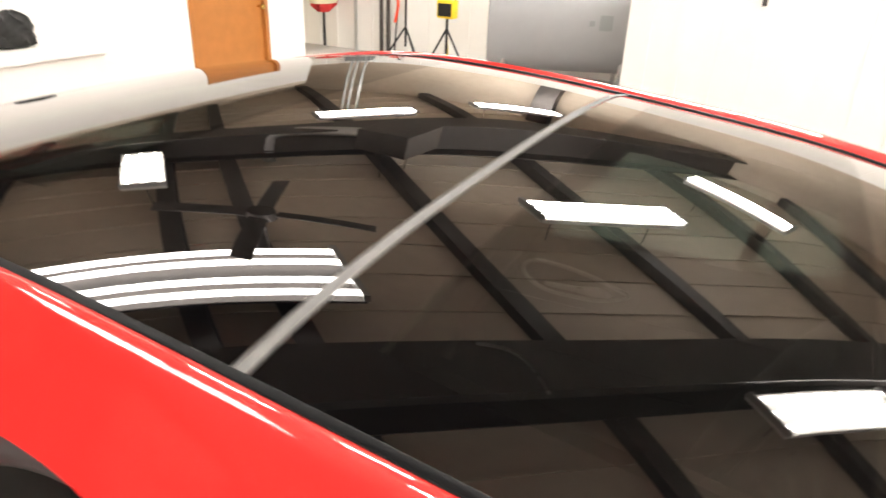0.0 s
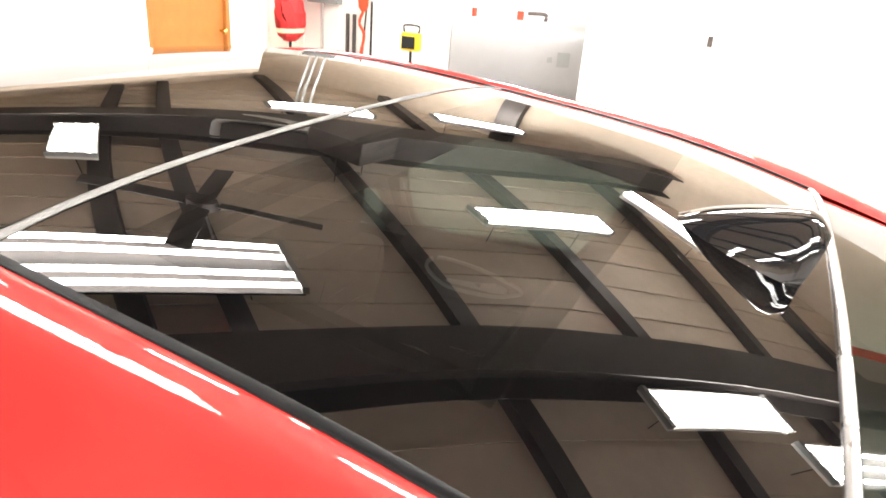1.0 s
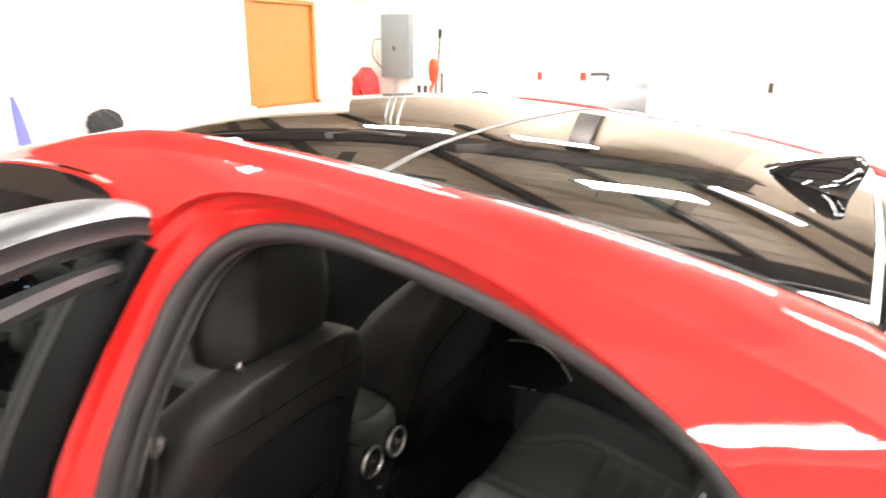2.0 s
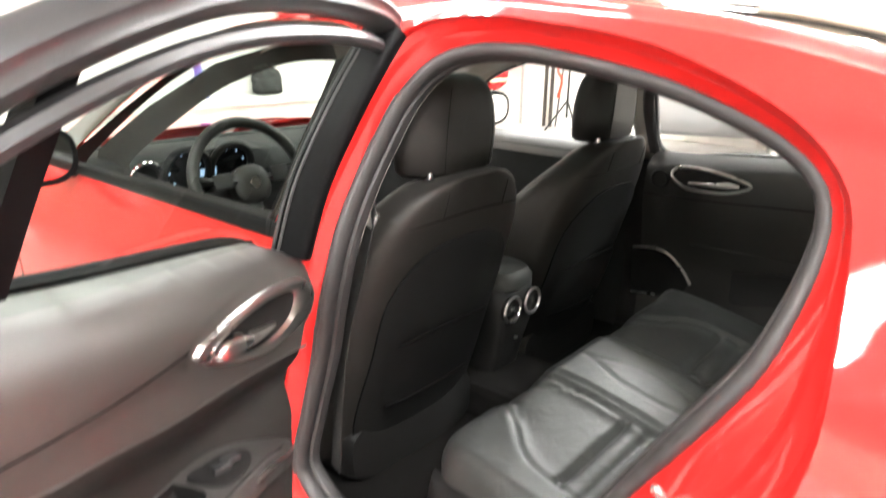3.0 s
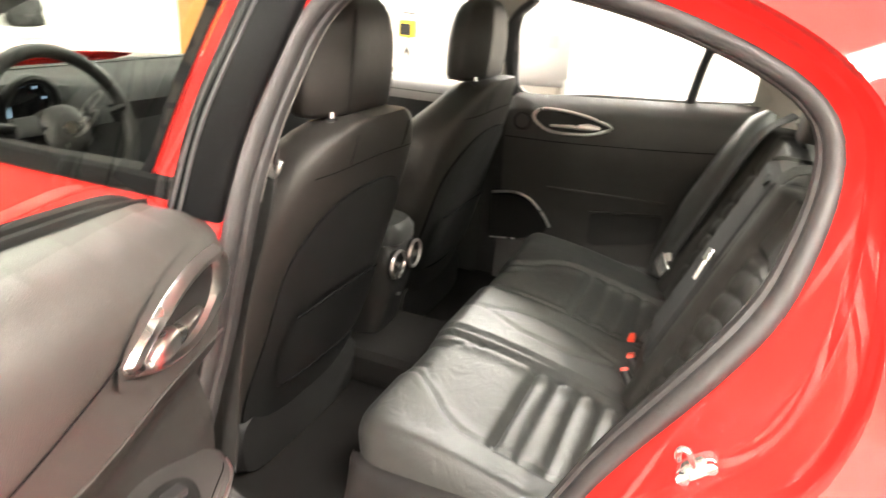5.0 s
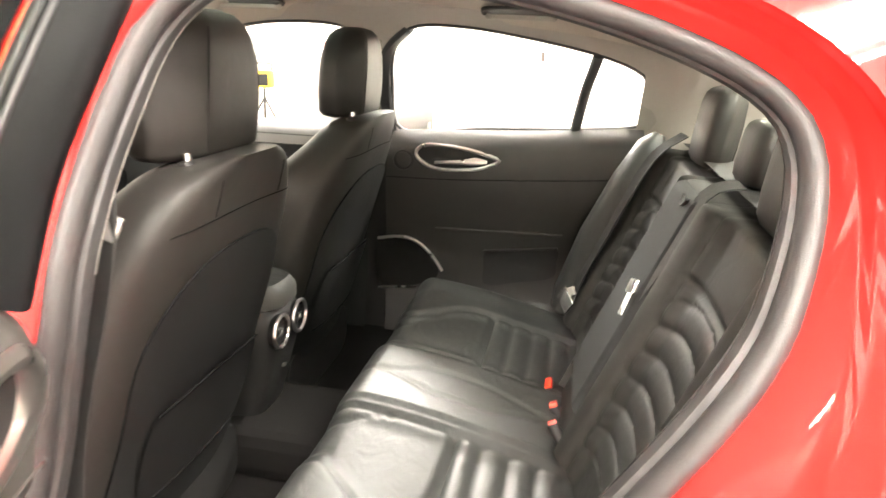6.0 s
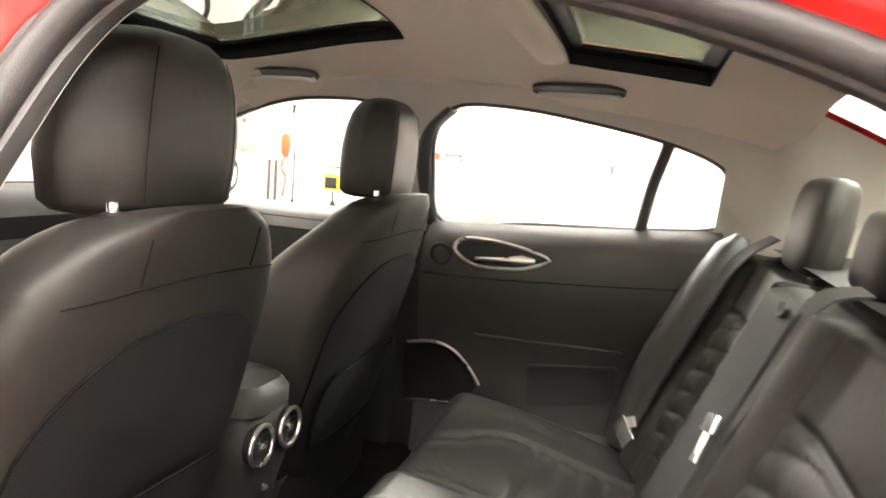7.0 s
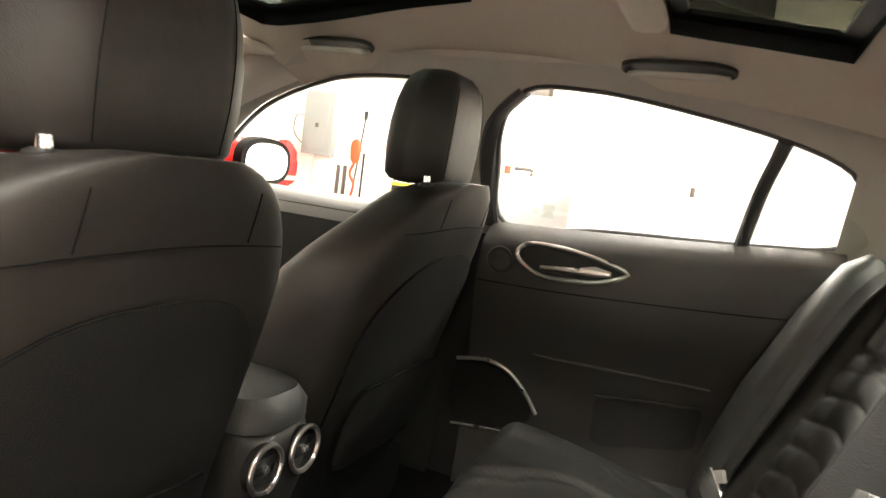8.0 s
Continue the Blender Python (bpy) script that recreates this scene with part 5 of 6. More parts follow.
sw = loop2([(0.352, 0.016), (0.343, 0.007), (0.318, 0.012), (0.283, 0.018), (0.263, 0.03), (0.268, 0.044), (0.288, 0.058), (0.316, 0.066), (0.338, 0.064), (0.349, 0.05), (0.352, 0.03)], 40)
part("switch_plate", sheet(sw, [], 0.01, lambda u, w: dpt(u, w, arm_z(u) + 0.0035)), PLASTIC, arm, "dark window switch plate")
part("plate_edge", add_sweep(bmesh.new(), [dpt(u, w, arm_z(u) + 0.002) for u, w in sw], disc(0.0022, 6), True), PLASTIC, arm)
for du in (-0.010, 0.010):
    bm = box((-0.0075, -0.012, 0), (0.0075, 0.012, 0.009), 0.003)
    bm.transform(Matrix.Translation(dpt(0.311 + du, 0.039, arm_z(0.311) + 0.003)) @ Matrix.Rotation(AX + 0.35, 4, "Z"))
    part("switch", bm, FRAME_BLACK, arm, "window switch")
rows = []
for u in us:
    w, z0, z1 = arm_w(u) - 0.008, arm_z(u) - 0.041, body_low(u)
    z1 = min(z1, z0 - 0.004)
    rows.append([dpt(u, w * (1 - 0.45 * k * k) + 0.006 * math.sin(math.pi * k), z0 + (z1 - z0) * k) for k in np.linspace(0, 1, 10)] + [dpt(u, 0.0, z1 - 0.004)])
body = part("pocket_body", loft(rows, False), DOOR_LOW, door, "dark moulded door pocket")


def on_body(u, z, off=0.0):
    z0, z1 = arm_z(u) - 0.041, body_low(u)
    k = min(1, max(0, (z - z0) / (z1 - z0)))
    return dpt(u, (arm_w(u) - 0.008) * (1 - 0.45 * k * k) + 0.006 * math.sin(math.pi * k) + off, z)


speaker = [(0.295, 0.725), (0.335, 0.722), (0.375, 0.70), (0.372, 0.672), (0.314, 0.645), (0.266, 0.626), (0.21, 0.612), (0.178, 0.61), (0.165, 0.65), (0.16, 0.68), (0.2, 0.695), (0.25, 0.715)]
part("speaker_panel", sheet(loop2(speaker, 48), [], 0.012, lambda u, z: on_body(u, z, 0.003)), DOOR_DARK, body, "fine dark speaker grille")
part("pocket_slot", sheet(loop2([(0.431, 0.727), (0.424, 0.71), (0.408, 0.675), (0.396, 0.66), (0.378, 0.657), (0.376, 0.668), (0.395, 0.69), (0.412, 0.715)], 24), [], 0.008, lambda u, z: on_body(u, z, 0.0035)), CARPET, body, "black slot of the pocket")
part("pocket_line", tube([on_body(u, z, 0.0005) for u, z in ((0.585, 0.73), (0.56, 0.729), (0.5, 0.728), (0.432, 0.727))], 0.0016, 6, count=30), STITCH, body)
part("pull_tab", tube([on_body(u, z, 0.0045) for u, z in ((0.391, 0.731), (0.404, 0.727), (0.419, 0.722), (0.412, 0.712))], 0.0035, 6, count=16), SATIN, body, "small bright pull tab")
part("pocket_trim", tube([on_body(u, z, 0.004) for u, z in ((0.372, 0.665), (0.314, 0.637), (0.266, 0.617), (0.228, 0.606), (0.17, 0.598))], 0.0022, 6, count=24), SATIN, body, "thin bright trim line")
part("pocket_trim", tube([dpt(u, arm_w(u) + 0.0015, arm_z(u) - 0.012) for u in (0.305, 0.28, 0.25, 0.2, 0.15)], 0.0025, 6, count=24), SATIN, arm, "thin bright trim line")
# window frame leaning inwards, quarter upright, glass


def frame_w(z):
    return 0.14 * min(1, max(0, (z - 1.0) / 0.33))


def fpt(u, z, off=0.0):
    return dpt(u, frame_w(z) - 0.035 + off, z)


top_path = [(-0.10, 1.322), (-0.03, 1.34), (0.1, 1.352), (0.3, 1.35), (0.45, 1.325), (0.6, 1.27), (0.72, 1.19), (0.78, 1.12)]
shape = [(0.028 * math.cos(t) * (1 - 0.12 * math.cos(6 * t)), 0.027 * math.sin(t)) for t in np.linspace(0, 2 * math.pi, 18, endpoint=False)]
part("frame_top", add_sweep(bmesh.new(), even_path([fpt(u, z) for u, z in top_path], 50), shape), FRAME_BLACK, door, "black rubber-lined window frame")
part("frame_lip", tube([fpt(u, z - 0.048, 0.022) for u, z in top_path], 0.0115, 8, count=50), FRAME_BLACK, door, "inner lip of the window frame")
post_line = [(0.01, 0.965), (0.004, 1.08), (-0.015, 1.18), (-0.05, 1.26), (-0.085, 1.315)]
section = [(0.016 * math.copysign(abs(math.cos(t)) ** 0.6, math.cos(t)), 0.034 * math.copysign(abs(math.sin(t)) ** 0.6, math.sin(t))) for t in np.linspace(0, 2 * math.pi, 24, endpoint=False)]
part("frame_front", add_sweep(bmesh.new(), even_path([fpt(u, z, 0.012) for u, z in post_line], 24), section, False, dpt(0, 1, 0) - dpt(0, 0, 0)), POST_BLACK, door, "black front window post")
for off, du in ((-0.014, 0.016), (-0.004, 0.0165)):
    part("post_rubber", tube([fpt(u + du, z, off) for u, z in post_line], 0.0028, 6, count=24), RUBBER, door, "thin rubber line of the window post")
part("quarter_post", add_sweep(bmesh.new(), even_path([fpt(u, z) for u, z in ((0.56, 1.098), (0.548, 1.18), (0.525, 1.295))], 14), [(-0.015, -0.01), (-0.008, -0.013), (0.008, -0.013), (0.015, -0.008), (0.015, 0.01), (-0.015, 0.01)], False, Vector((0.4, -0.9, 0))), POST_BLACK, door, "black window divider")
glass_out = [(u, sill(u) - 0.01) for u in (0.02, 0.1, 0.2, 0.3, 0.41, 0.5, 0.6, 0.7)] + [(0.77, 1.12), (0.72, 1.185), (0.6, 1.262), (0.45, 1.315), (0.3, 1.338), (0.1, 1.338), (-0.06, 1.318), (-0.05, 1.26), (-0.015, 1.18), (0.004, 1.08)]
pane = part("pane", sheet(glass_out, [], 0.05, lambda u, z: fpt(u, z, -0.012)), DOOR_GLASS, door, "lightly tinted door glass")
pane.visible_shadow = False
part("sill_rubber", tube([dpt(u, -0.064, sill(u) + 0.003) for u in (0.06, 0.2, 0.4, 0.6, 0.75)], 0.0045, 8, squash=1.3), POST_BLACK, door, "black window rubber")

# ---- seats ----
V0 = Vector((0, 0.95, 0.3))


def ridge(ring, cx, a, y_mid, amount):
    """Give the rear half of a ring a flat middle and two receding side planes."""
    out = []
    for p in ring:
        k = min(1.0, abs(p.x - cx) / a)
        if p.y < y_mid:
            kk = max(0.0, (math.sqrt((k - 0.52) ** 2 + 0.0004) + k - 0.52) / 0.96)
            p = Vector((p.x, y_mid - amount * (1 - 0.68 * kk ** 1.15) * math.sqrt(max(0.0, 1 - k ** 10)), p.z))
        out.append(p)
    return out


def headrest(parent, cx, cy, z0, hgt, a, b, lean=0.25, square=False):
    rings = []
    boxy = ((0.0, 0.7, 0.5), (0.03, 0.84, 0.8), (0.1, 0.93, 0.95), (0.3, 0.98, 1.0), (0.6, 1.0, 1.0), (0.8, 0.97, 0.96), (0.91, 0.9, 0.86), (0.97, 0.78, 0.66), (1.0, 0.55, 0.3))
    for k, s1, s2 in boxy if square else ((0.0, 0.74, 0.5), (0.02, 0.87, 0.8), (0.07, 0.95, 0.95), (0.3, 1.0, 1.0), (0.5, 0.985, 1.0), (0.68, 0.92, 0.96), (0.82, 0.82, 0.88), (0.91, 0.7, 0.76), (0.97, 0.52, 0.58), (1.0, 0.28, 0.3)):
        z = z0 + hgt * k
        y = cy - lean * (z - z0) * 0.2
        r = super_ring((cx, y, z), (1, 0, 0), (0, 1, 0), a * s1, b * s2, 3.2, 72)
        rings.append(ridge(r, cx, a * s1, y, b * s2))
    ob = part("headrest", loft(rings), LEATHER, parent, "black leather head restraint", True, 60)
    for sd in (-1, 1):
        sm = []
        for k, s1, s2 in ((0.07, 0.95, 0.95), (0.3, 1.0, 1.0), (0.55, 0.98, 1.0), (0.75, 0.90, 0.95), (0.88, 0.78, 0.85)):
            z = z0 + hgt * k
            sm.append((cx + sd * a * s1 * 0.52, cy - lean * (z - z0) * 0.2 - b * s2 * 0.99, z))
        part("seam", tube(sm, 0.0007, 6, count=24), STITCH, ob)
    return ob


def front_seat(cx, label, wide=1.0):
    seat = thing("front_seat", label, "seat", "front seats", (cx, 0.015, 0.29))
    prof = table(*[(z, a * wide) for z, a in ((0.30, 0.235), (0.5, 0.252), (0.7, 0.255), (0.83, 0.25), (0.9, 0.234), (0.95, 0.206), (0.985, 0.178), (1.012, 0.15), (1.032, 0.11), (1.045, 0.06))])
    thick = table((0.30, 0.1), (0.5, 0.13), (0.74, 0.135), (0.85, 0.122), (0.92, 0.098), (0.97, 0.078), (1.025, 0.058), (1.045, 0.02))
    rear = lambda z: 0.985 + (1.0 - z) * 0.3

    def surf(x, z, off=0.0):
        """A point on the rear face, at x from the seat's middle."""
        a = prof(z)
        k = min(0.999, abs(x) / a)
        return Vector((x, rear(z) + thick(z) - thick(z) * (1 - k ** 3.4) ** (1 / 3.4) - off, z - 0.29))
    rings = []
    for z in [0.36, 0.37] + [0.38 + 0.04 * i for i in range(14)] + [0.93, 0.95, 0.97, 0.985, 1.0, 1.012, 1.022, 1.032, 1.039, 1.044]:
        a, b = prof(z), thick(z)
        rings.append(super_ring((0, rear(z) + b, z - 0.29), (1, 0, 0), (0, 1, 0), a, b, 3.4, 96))
    back = part("backrest", loft(rings), LEATHER, seat, "black leather backrest", True, 60)
    # stitched yoke line and hard rear shell
    part("seam", tube([surf(x, 0.962 - 0.35 * x * x, 0.0015) for x in np.linspace(-0.185, 0.185, 11)], 0.0009, 6, count=40), STITCH, back)
    for x0 in (-0.1, 0.1):
        part("seam", tube([surf(x0 * (1 + 0.25 * (1.02 - z)), z, 0.0015) for z in (0.962, 0.98, 1.0, 1.015)], 0.0008, 6, count=10), STITCH, back)
    shell = loop2([(-0.195, 0.40), (-0.205, 0.65), (-0.195, 0.8), (-0.12, 0.885), (0, 0.905), (0.12, 0.885), (0.195, 0.8), (0.205, 0.65), (0.195, 0.40), (0, 0.37)], 60)
    sh = part("rear_shell", sheet(shell, [], 0.025, lambda x, z: surf(x, z, 0.006)), SHELL, seat, "black rear shell of the seat")
    part("shell_edge", add_sweep(bmesh.new(), [surf(x, z, 0.003) for x, z in shell], disc(0.002, 6), True), STITCH, sh)
    part("map_pocket", sheet(loop2([(-0.15, 0.5), (-0.155, 0.66), (0, 0.675), (0.155, 0.66), (0.15, 0.5), (0, 0.485)], 40), [], 0.025, lambda x, z: surf(x, z, 0.016)), SHELL, sh, "map pocket")
    part("pocket_hem", tube([surf(x, 0.665 + 0.01 * (1 - (x / 0.16) ** 2), 0.018) for x in np.linspace(-0.155, 0.155, 9)], 0.0022, 6, count=24), STITCH, sh)
    part("pocket_hem", tube([surf(x, 0.49 + 0.4 * x * x, 0.017) for x in np.linspace(-0.15, 0.15, 9)], 0.002, 6, count=24), STITCH, sh)
    # cushion and side cover
    rings = [super_ring((0, y, zc), (1, 0, 0), (0, 0, 1), a, b, 3.2, 36) for y, zc, a, b in ((1.22, 0.2, 0.2, 0.06), (1.24, 0.2, 0.24, 0.08), (1.4, 0.21, 0.255, 0.085), (1.6, 0.235, 0.25, 0.08), (1.68, 0.23, 0.22, 0.05))]
    part("cushion", loft(rings), LEATHER, seat, "black leather seat cushion")
    rings = [super_ring((0, y, 0.08), (1, 0, 0), (0, 0, 1), a, 0.08, 4, 24) for y, a in ((1.16, 0.22), (1.18, 0.235), (1.6, 0.235), (1.62, 0.22))]
    part("base", loft(rings), PLASTIC, seat)
    headrest(seat, 0.0, 1.075, 1.033 - 0.29, 0.209, 0.136 * wide, 0.058)
    for x in (-0.1, 0.085):
        part("post", add_sweep(bmesh.new(), [Vector((x, 1.034, 1.0 - 0.29)), Vector((x, 1.038, 1.049 - 0.29))], disc(0.0075, 10)), CHROME, seat, "chrome post")
        part("post_collar", loft([super_ring((x, 1.036, 1.028 - 0.29 + dz), (1, 0, 0), (0, 1, 0), r, r * 0.8, 2.5, 14) for dz, r in ((0, 0.017), (0.008, 0.016), (0.011, 0.01))]), PLASTIC, seat)
    return seat


front_seat(-0.348, "black leather driver's seat with chrome headrest posts", 1.08)
front_seat(0.361, "black leather front passenger seat with chrome headrest posts")

bench = thing("rear_bench", "black leather rear bench seat with pleated wells", "seat", "", (0, 0, 0.29))


def groove(d, w=0.007):
    return math.exp(-(d / w) ** 2)


def pad_relief(x, v):
    """Height of the stitched relief of an outer seat; x is the distance from the car's middle, v runs from 0 at the back to 1 at the front edge."""
    outer = 0.465 - 0.13 * smooth01((v - 0.6) / 0.42) ** 1.4
    mid, half = (outer + 0.155) / 2, (outer - 0.155) / 2
    a = abs(x - mid)
    h = -0.014 * (1 - smooth01((a - half + 0.05) / 0.07))
    h -= 0.009 * groove(a - half)
    if a < half:
        if v < 0.56:
            h += 0.009 * abs(math.sin(math.pi * (v - 0.56) / 0.105)) ** 0.7 - 0.009
        h -= 0.008 * groove((v - 0.57) * 0.5)
        h -= 0.006 * groove((v - 0.99 + 0.2 * (a / half) ** 4) * 0.5)
    return h


def cushion_top(x, y):
    v = (y - 0.42) / 0.50
    z = 0.432 + 0.095 * smooth01(v * 0.95) ** 0.7
    leaf = 0.05 * smooth01((0.97 - v) / 0.3) * smooth01((v - 0.15) / 0.4)
    h = pad_relief(abs(x), v) if abs(x) > 0.125 else 0.006 - 0.005 * groove(abs(x) - leaf, 0.006)
    if x < 0:
        return z + h - 0.06 * smooth01((-x - 0.525) / 0.06) ** 2
    return z + h + 0.012 * smooth01((x - 0.53) / 0.08) - 0.05 * smooth01((x - 0.60) / 0.06)


def bench_y(x, y):
    """The outer corner of the cushion is rounded in plan."""
    return y - 0.055 * max(0.0, (-x - 0.47) / 0.1) ** 2 * max(0.0, (y - 0.4) / 0.5)


cush_x = np.linspace(-0.572, 0.655, 144)
rows = []
for y in np.linspace(0.40, 0.905, 72):
    rows.append([Vector((float(x), bench_y(float(x), float(y)), cushion_top(float(x), float(y)) - 0.29)) for x in cush_x])
for k in np.linspace(0.08, 1, 14):
    t = k * math.pi / 2 * 1.15
    rows.append([Vector((float(x), bench_y(float(x), 0.905) + 0.055 * math.sin(t) - 0.03 * max(0, k - 0.7), cushion_top(float(x), 0.905) - 0.075 * (1 - math.cos(t)) - 0.29)) for x in cush_x])
rows.append([Vector((float(x), bench_y(float(x), 0.93), 0.418 - 0.29)) for x in cush_x])
rows.append([Vector((float(x), 0.5, 0.36 - 0.29)) for x in cush_x])
rows = [[Vector((-0.578, r[0].y, 0.15))] + r + [Vector((0.664, r[0].y, 0.178))] for r in rows]
cush = part("cushion", loft(rows, False), LEATHER_LIT, bench, "black leather rear cushion", True, 70)
bm = loft([super_ring((0.045, y, z), (1, 0, 0), (0, 0, 1), 0.6, 0.07, 6, 40) for y, z in ((0.5, 0.066), (0.92, 0.066), (0.935, 0.062))])
part("valance", bm, PLASTIC, bench, "black plastic valance under the cushion")


rows = []
for y, k in ((0.47, 1.0), (0.6, 1.0), (0.75, 1.0), (0.85, 0.97), (0.90, 0.85), (0.925, 0.6), (0.935, 0.3), (0.938, 0.0)):
    rows.append([Vector((-0.55 - (-0.55 - x) * k, y, z)) for x, z in ((-0.55, 0.163), (-0.575, 0.166), (-0.595, 0.162), (-0.607, 0.148), (-0.612, 0.13), (-0.622, 0.118), (-0.634, 0.10), (-0.645, 0.05), (-0.65, 0.0))])
cover = part("side_cover", loft(rows, False), PLASTIC, bench, "black plastic side cover")
part("cap", loft([super_ring((-0.638 - d, 0.80, 0.08), (0, 1, 0), (0, 0, 1), 0.016 * q, 0.009 * q, 3, 20) for d, q in ((-0.004, 1.0), (0.0015, 1.0), (0.003, 0.85))]), PLASTIC, cover)


def back_pt(x, k, off=0.0):
    """A point of the backrest face, k from 0 at the cushion to 1 at the top."""
    ybase, zbase, ytop, ztop = 0.475, 0.49, 0.275, 0.99
    nrm = Vector((0, 0.94, 0.34))
    p = Vector((x, ybase + (ytop - ybase) * k, zbase + (ztop - zbase) * k - 0.29))
    q = x - math.copysign(0.335, x)
    h = 0.0
    if abs(x) > 0.13:
        a = abs(q)
        h = 0.03 * smooth01((a - 0.10) / 0.1) - 0.012 * (1 - smooth01((a - 0.1) / 0.08))
        edge = 0.15
        h -= 0.008 * groove(a - edge)
        row = (k - 0.12 + 0.06 * (a / edge) ** 2) / 0.1
        if a < edge and 0 < row < 6:
            h += 0.0095 * math.sqrt(max(0.0, 1 - (2 * (row % 1) - 1) ** 2)) - 0.0065
        if a < edge:
            h -= 0.008 * groove((k - 0.74) * 0.5)
    else:
        h = 0.02 - 0.016 * groove(abs(x) - 0.13, 0.008)
    h -= 0.07 * smooth01((k - 0.93) / 0.07) ** 2
    h -= 0.03 * smooth01((abs(x) - 0.56) / 0.06)
    return p + nrm * (h + off)


rows = [[back_pt(float(x), float(k)) for x in np.linspace(-0.62, 0.62, 180)] for k in np.linspace(-0.05, 1, 170)]
rows.append([Vector((float(x), 0.2, 0.98 - 0.29)) for x in np.linspace(-0.62, 0.62, 180)])
part("backrest", loft(rows, False), LEATHER_SHADED, bench, "black leather rear backrest with pleats", True, 70)
for s in (1,):
    rings = []
    for k, a, b in ((-0.05, 0.045, 0.03), (0.05, 0.062, 0.045), (0.4, 0.07, 0.06), (0.75, 0.066, 0.055), (0.95, 0.055, 0.04), (1.02, 0.02, 0.015)):
        c = back_pt(s * 0.56, min(1, max(0, k)), 0.0)
        c = Vector((s * (0.635 - 0.05 * max(0, k)), 0.515 - 0.20 * k, 0.5 + 0.5 * k - 0.29))
        rings.append(super_ring(c, (1, 0, 0), (0, 0.93, 0.36), a, b, 2.8, 24))
    part("side_bolster", loft(rings), LEATHER_LIT, bench, "padded outer bolster")
for x, hh in ((-0.30, 0.145), (0.0, 0.085), (0.335, 0.145)):
    headrest(bench, x * 1.05, 0.225 if x else 0.205, (0.972 if x else 0.99) - 0.29, hh + 0.03, 0.105 if x else 0.08, 0.042 if x else 0.036, 0.6, True)
    for dx in (-0.05, 0.05):
        part("post", add_sweep(bmesh.new(), [Vector((x * 1.05 + dx, 0.225 if x else 0.205, 0.93 - 0.29)), Vector((x * 1.05 + dx, 0.225 if x else 0.205, 1.04 - 0.29))], disc(0.006, 8)), CHROME, bench)
rows = [[back_pt(float(x), float(k), 0.016 * smooth01((0.118 - abs(x)) / 0.014) * smooth01((k - 0.08) / 0.03) * smooth01((0.955 - k) / 0.03) + 0.002) for x in np.linspace(-0.117, 0.117, 40)] for k in np.linspace(0.085, 0.95, 60)]
arm = part("folding_armrest", loft(rows, False), DASH, bench, "matt black folding centre armrest", True, 70)
part("pull_loop", tube([back_pt(-0.085 + 0.05 * t, 0.93 - 0.03 * math.sin(math.pi * t), 0.022) for t in np.linspace(0, 1, 7)], 0.004, 8, squash=0.5), BELT, arm, "dark pull loop")


def strap(pts, width, side, mat=BELT, t=0.0015, count=30):
    path = even_path(pts, count)
    bm = bmesh.new()
    s = Vector(side).normalized() * width / 2
    rows = []
    for i, p in enumerate(path):
        tan = (path[min(i + 1, count - 1)] - path[max(i - 1, 0)]).normalized()
        nn = tan.cross(s).normalized() * t
        rows.append([p - s - nn, p + s - nn, p + s + nn, p - s + nn])
    add_loft(bm, rows)
    bmesh.ops.recalc_face_normals(bm, faces=bm.faces)
    return bm


belt = thing("seat_belt", "black seat belt with a metal tongue over the outer seat", "seat belt", "seat belts")
part("webbing", strap([(0.50, 0.26, 1.02), (0.505, 0.335, 0.95), (0.53, 0.425, 0.74), (0.548, 0.495, 0.55), (0.555, 0.49, 0.47)], 0.047, (0.95, 0.25, 0.1)), BELT, belt)
bm = box((-0.028, -0.004, -0.03), (0.028, 0.004, 0.03), 0.004)
bm.transform(Matrix.Translation((0.54, 0.512, 0.535)) @ Matrix.Rotation(0.6, 4, "Z") @ Matrix.Rotation(0.9, 4, "Y"))
tg = part("tongue", bm, WHITE_METAL, belt, "bright metal tongue")
bm = box((-0.03, -0.005, -0.012), (0.03, 0.005, 0.012), 0.003)
bm.transform(Matrix.Translation((0.542, 0.506, 0.558)) @ Matrix.Rotation(0.6, 4, "Z") @ Matrix.Rotation(0.5, 4, "Y"))
part("tongue_cover", bm, PILLAR_GREY, belt)
belt = thing("seat_belt", "black centre seat belt lying down the backrest", "seat belt", "seat belts")
part("webbing", strap([(-0.105, 0.25, 1.005), (-0.108, 0.305, 0.985), (-0.118, 0.352, 0.88), (-0.09, 0.39, 0.79), (-0.035, 0.437, 0.66), (0.03, 0.49, 0.49)], 0.047, (1, 0.1, 0.1)), BELT, belt)
bm = box((-0.022, -0.003, -0.006), (0.022, 0.003, 0.014), 0.0025)
add_box(bm, (-0.011, -0.0015, -0.03), (-0.004, 0.0015, -0.006), 0.001)
add_box(bm, (0.004, -0.0015, -0.03), (0.011, 0.0015, -0.006), 0.001)
add_box(bm, (-0.011, -0.0015, -0.038), (0.011, 0.0015, -0.03), 0.001)
bm.transform(Matrix.Translation((-0.092, 0.404, 0.80)) @ Matrix.Scale(1.35, 4) @ Matrix.Rotation(0.35, 4, "X") @ Matrix.Rotation(0.3, 4, "Y"))
part("tongue", bm, WHITE_METAL, belt, "bright metal tongue")
belt = thing("seat_belt", "black front seat belt hanging at the middle pillar", "seat belt", "seat belts")
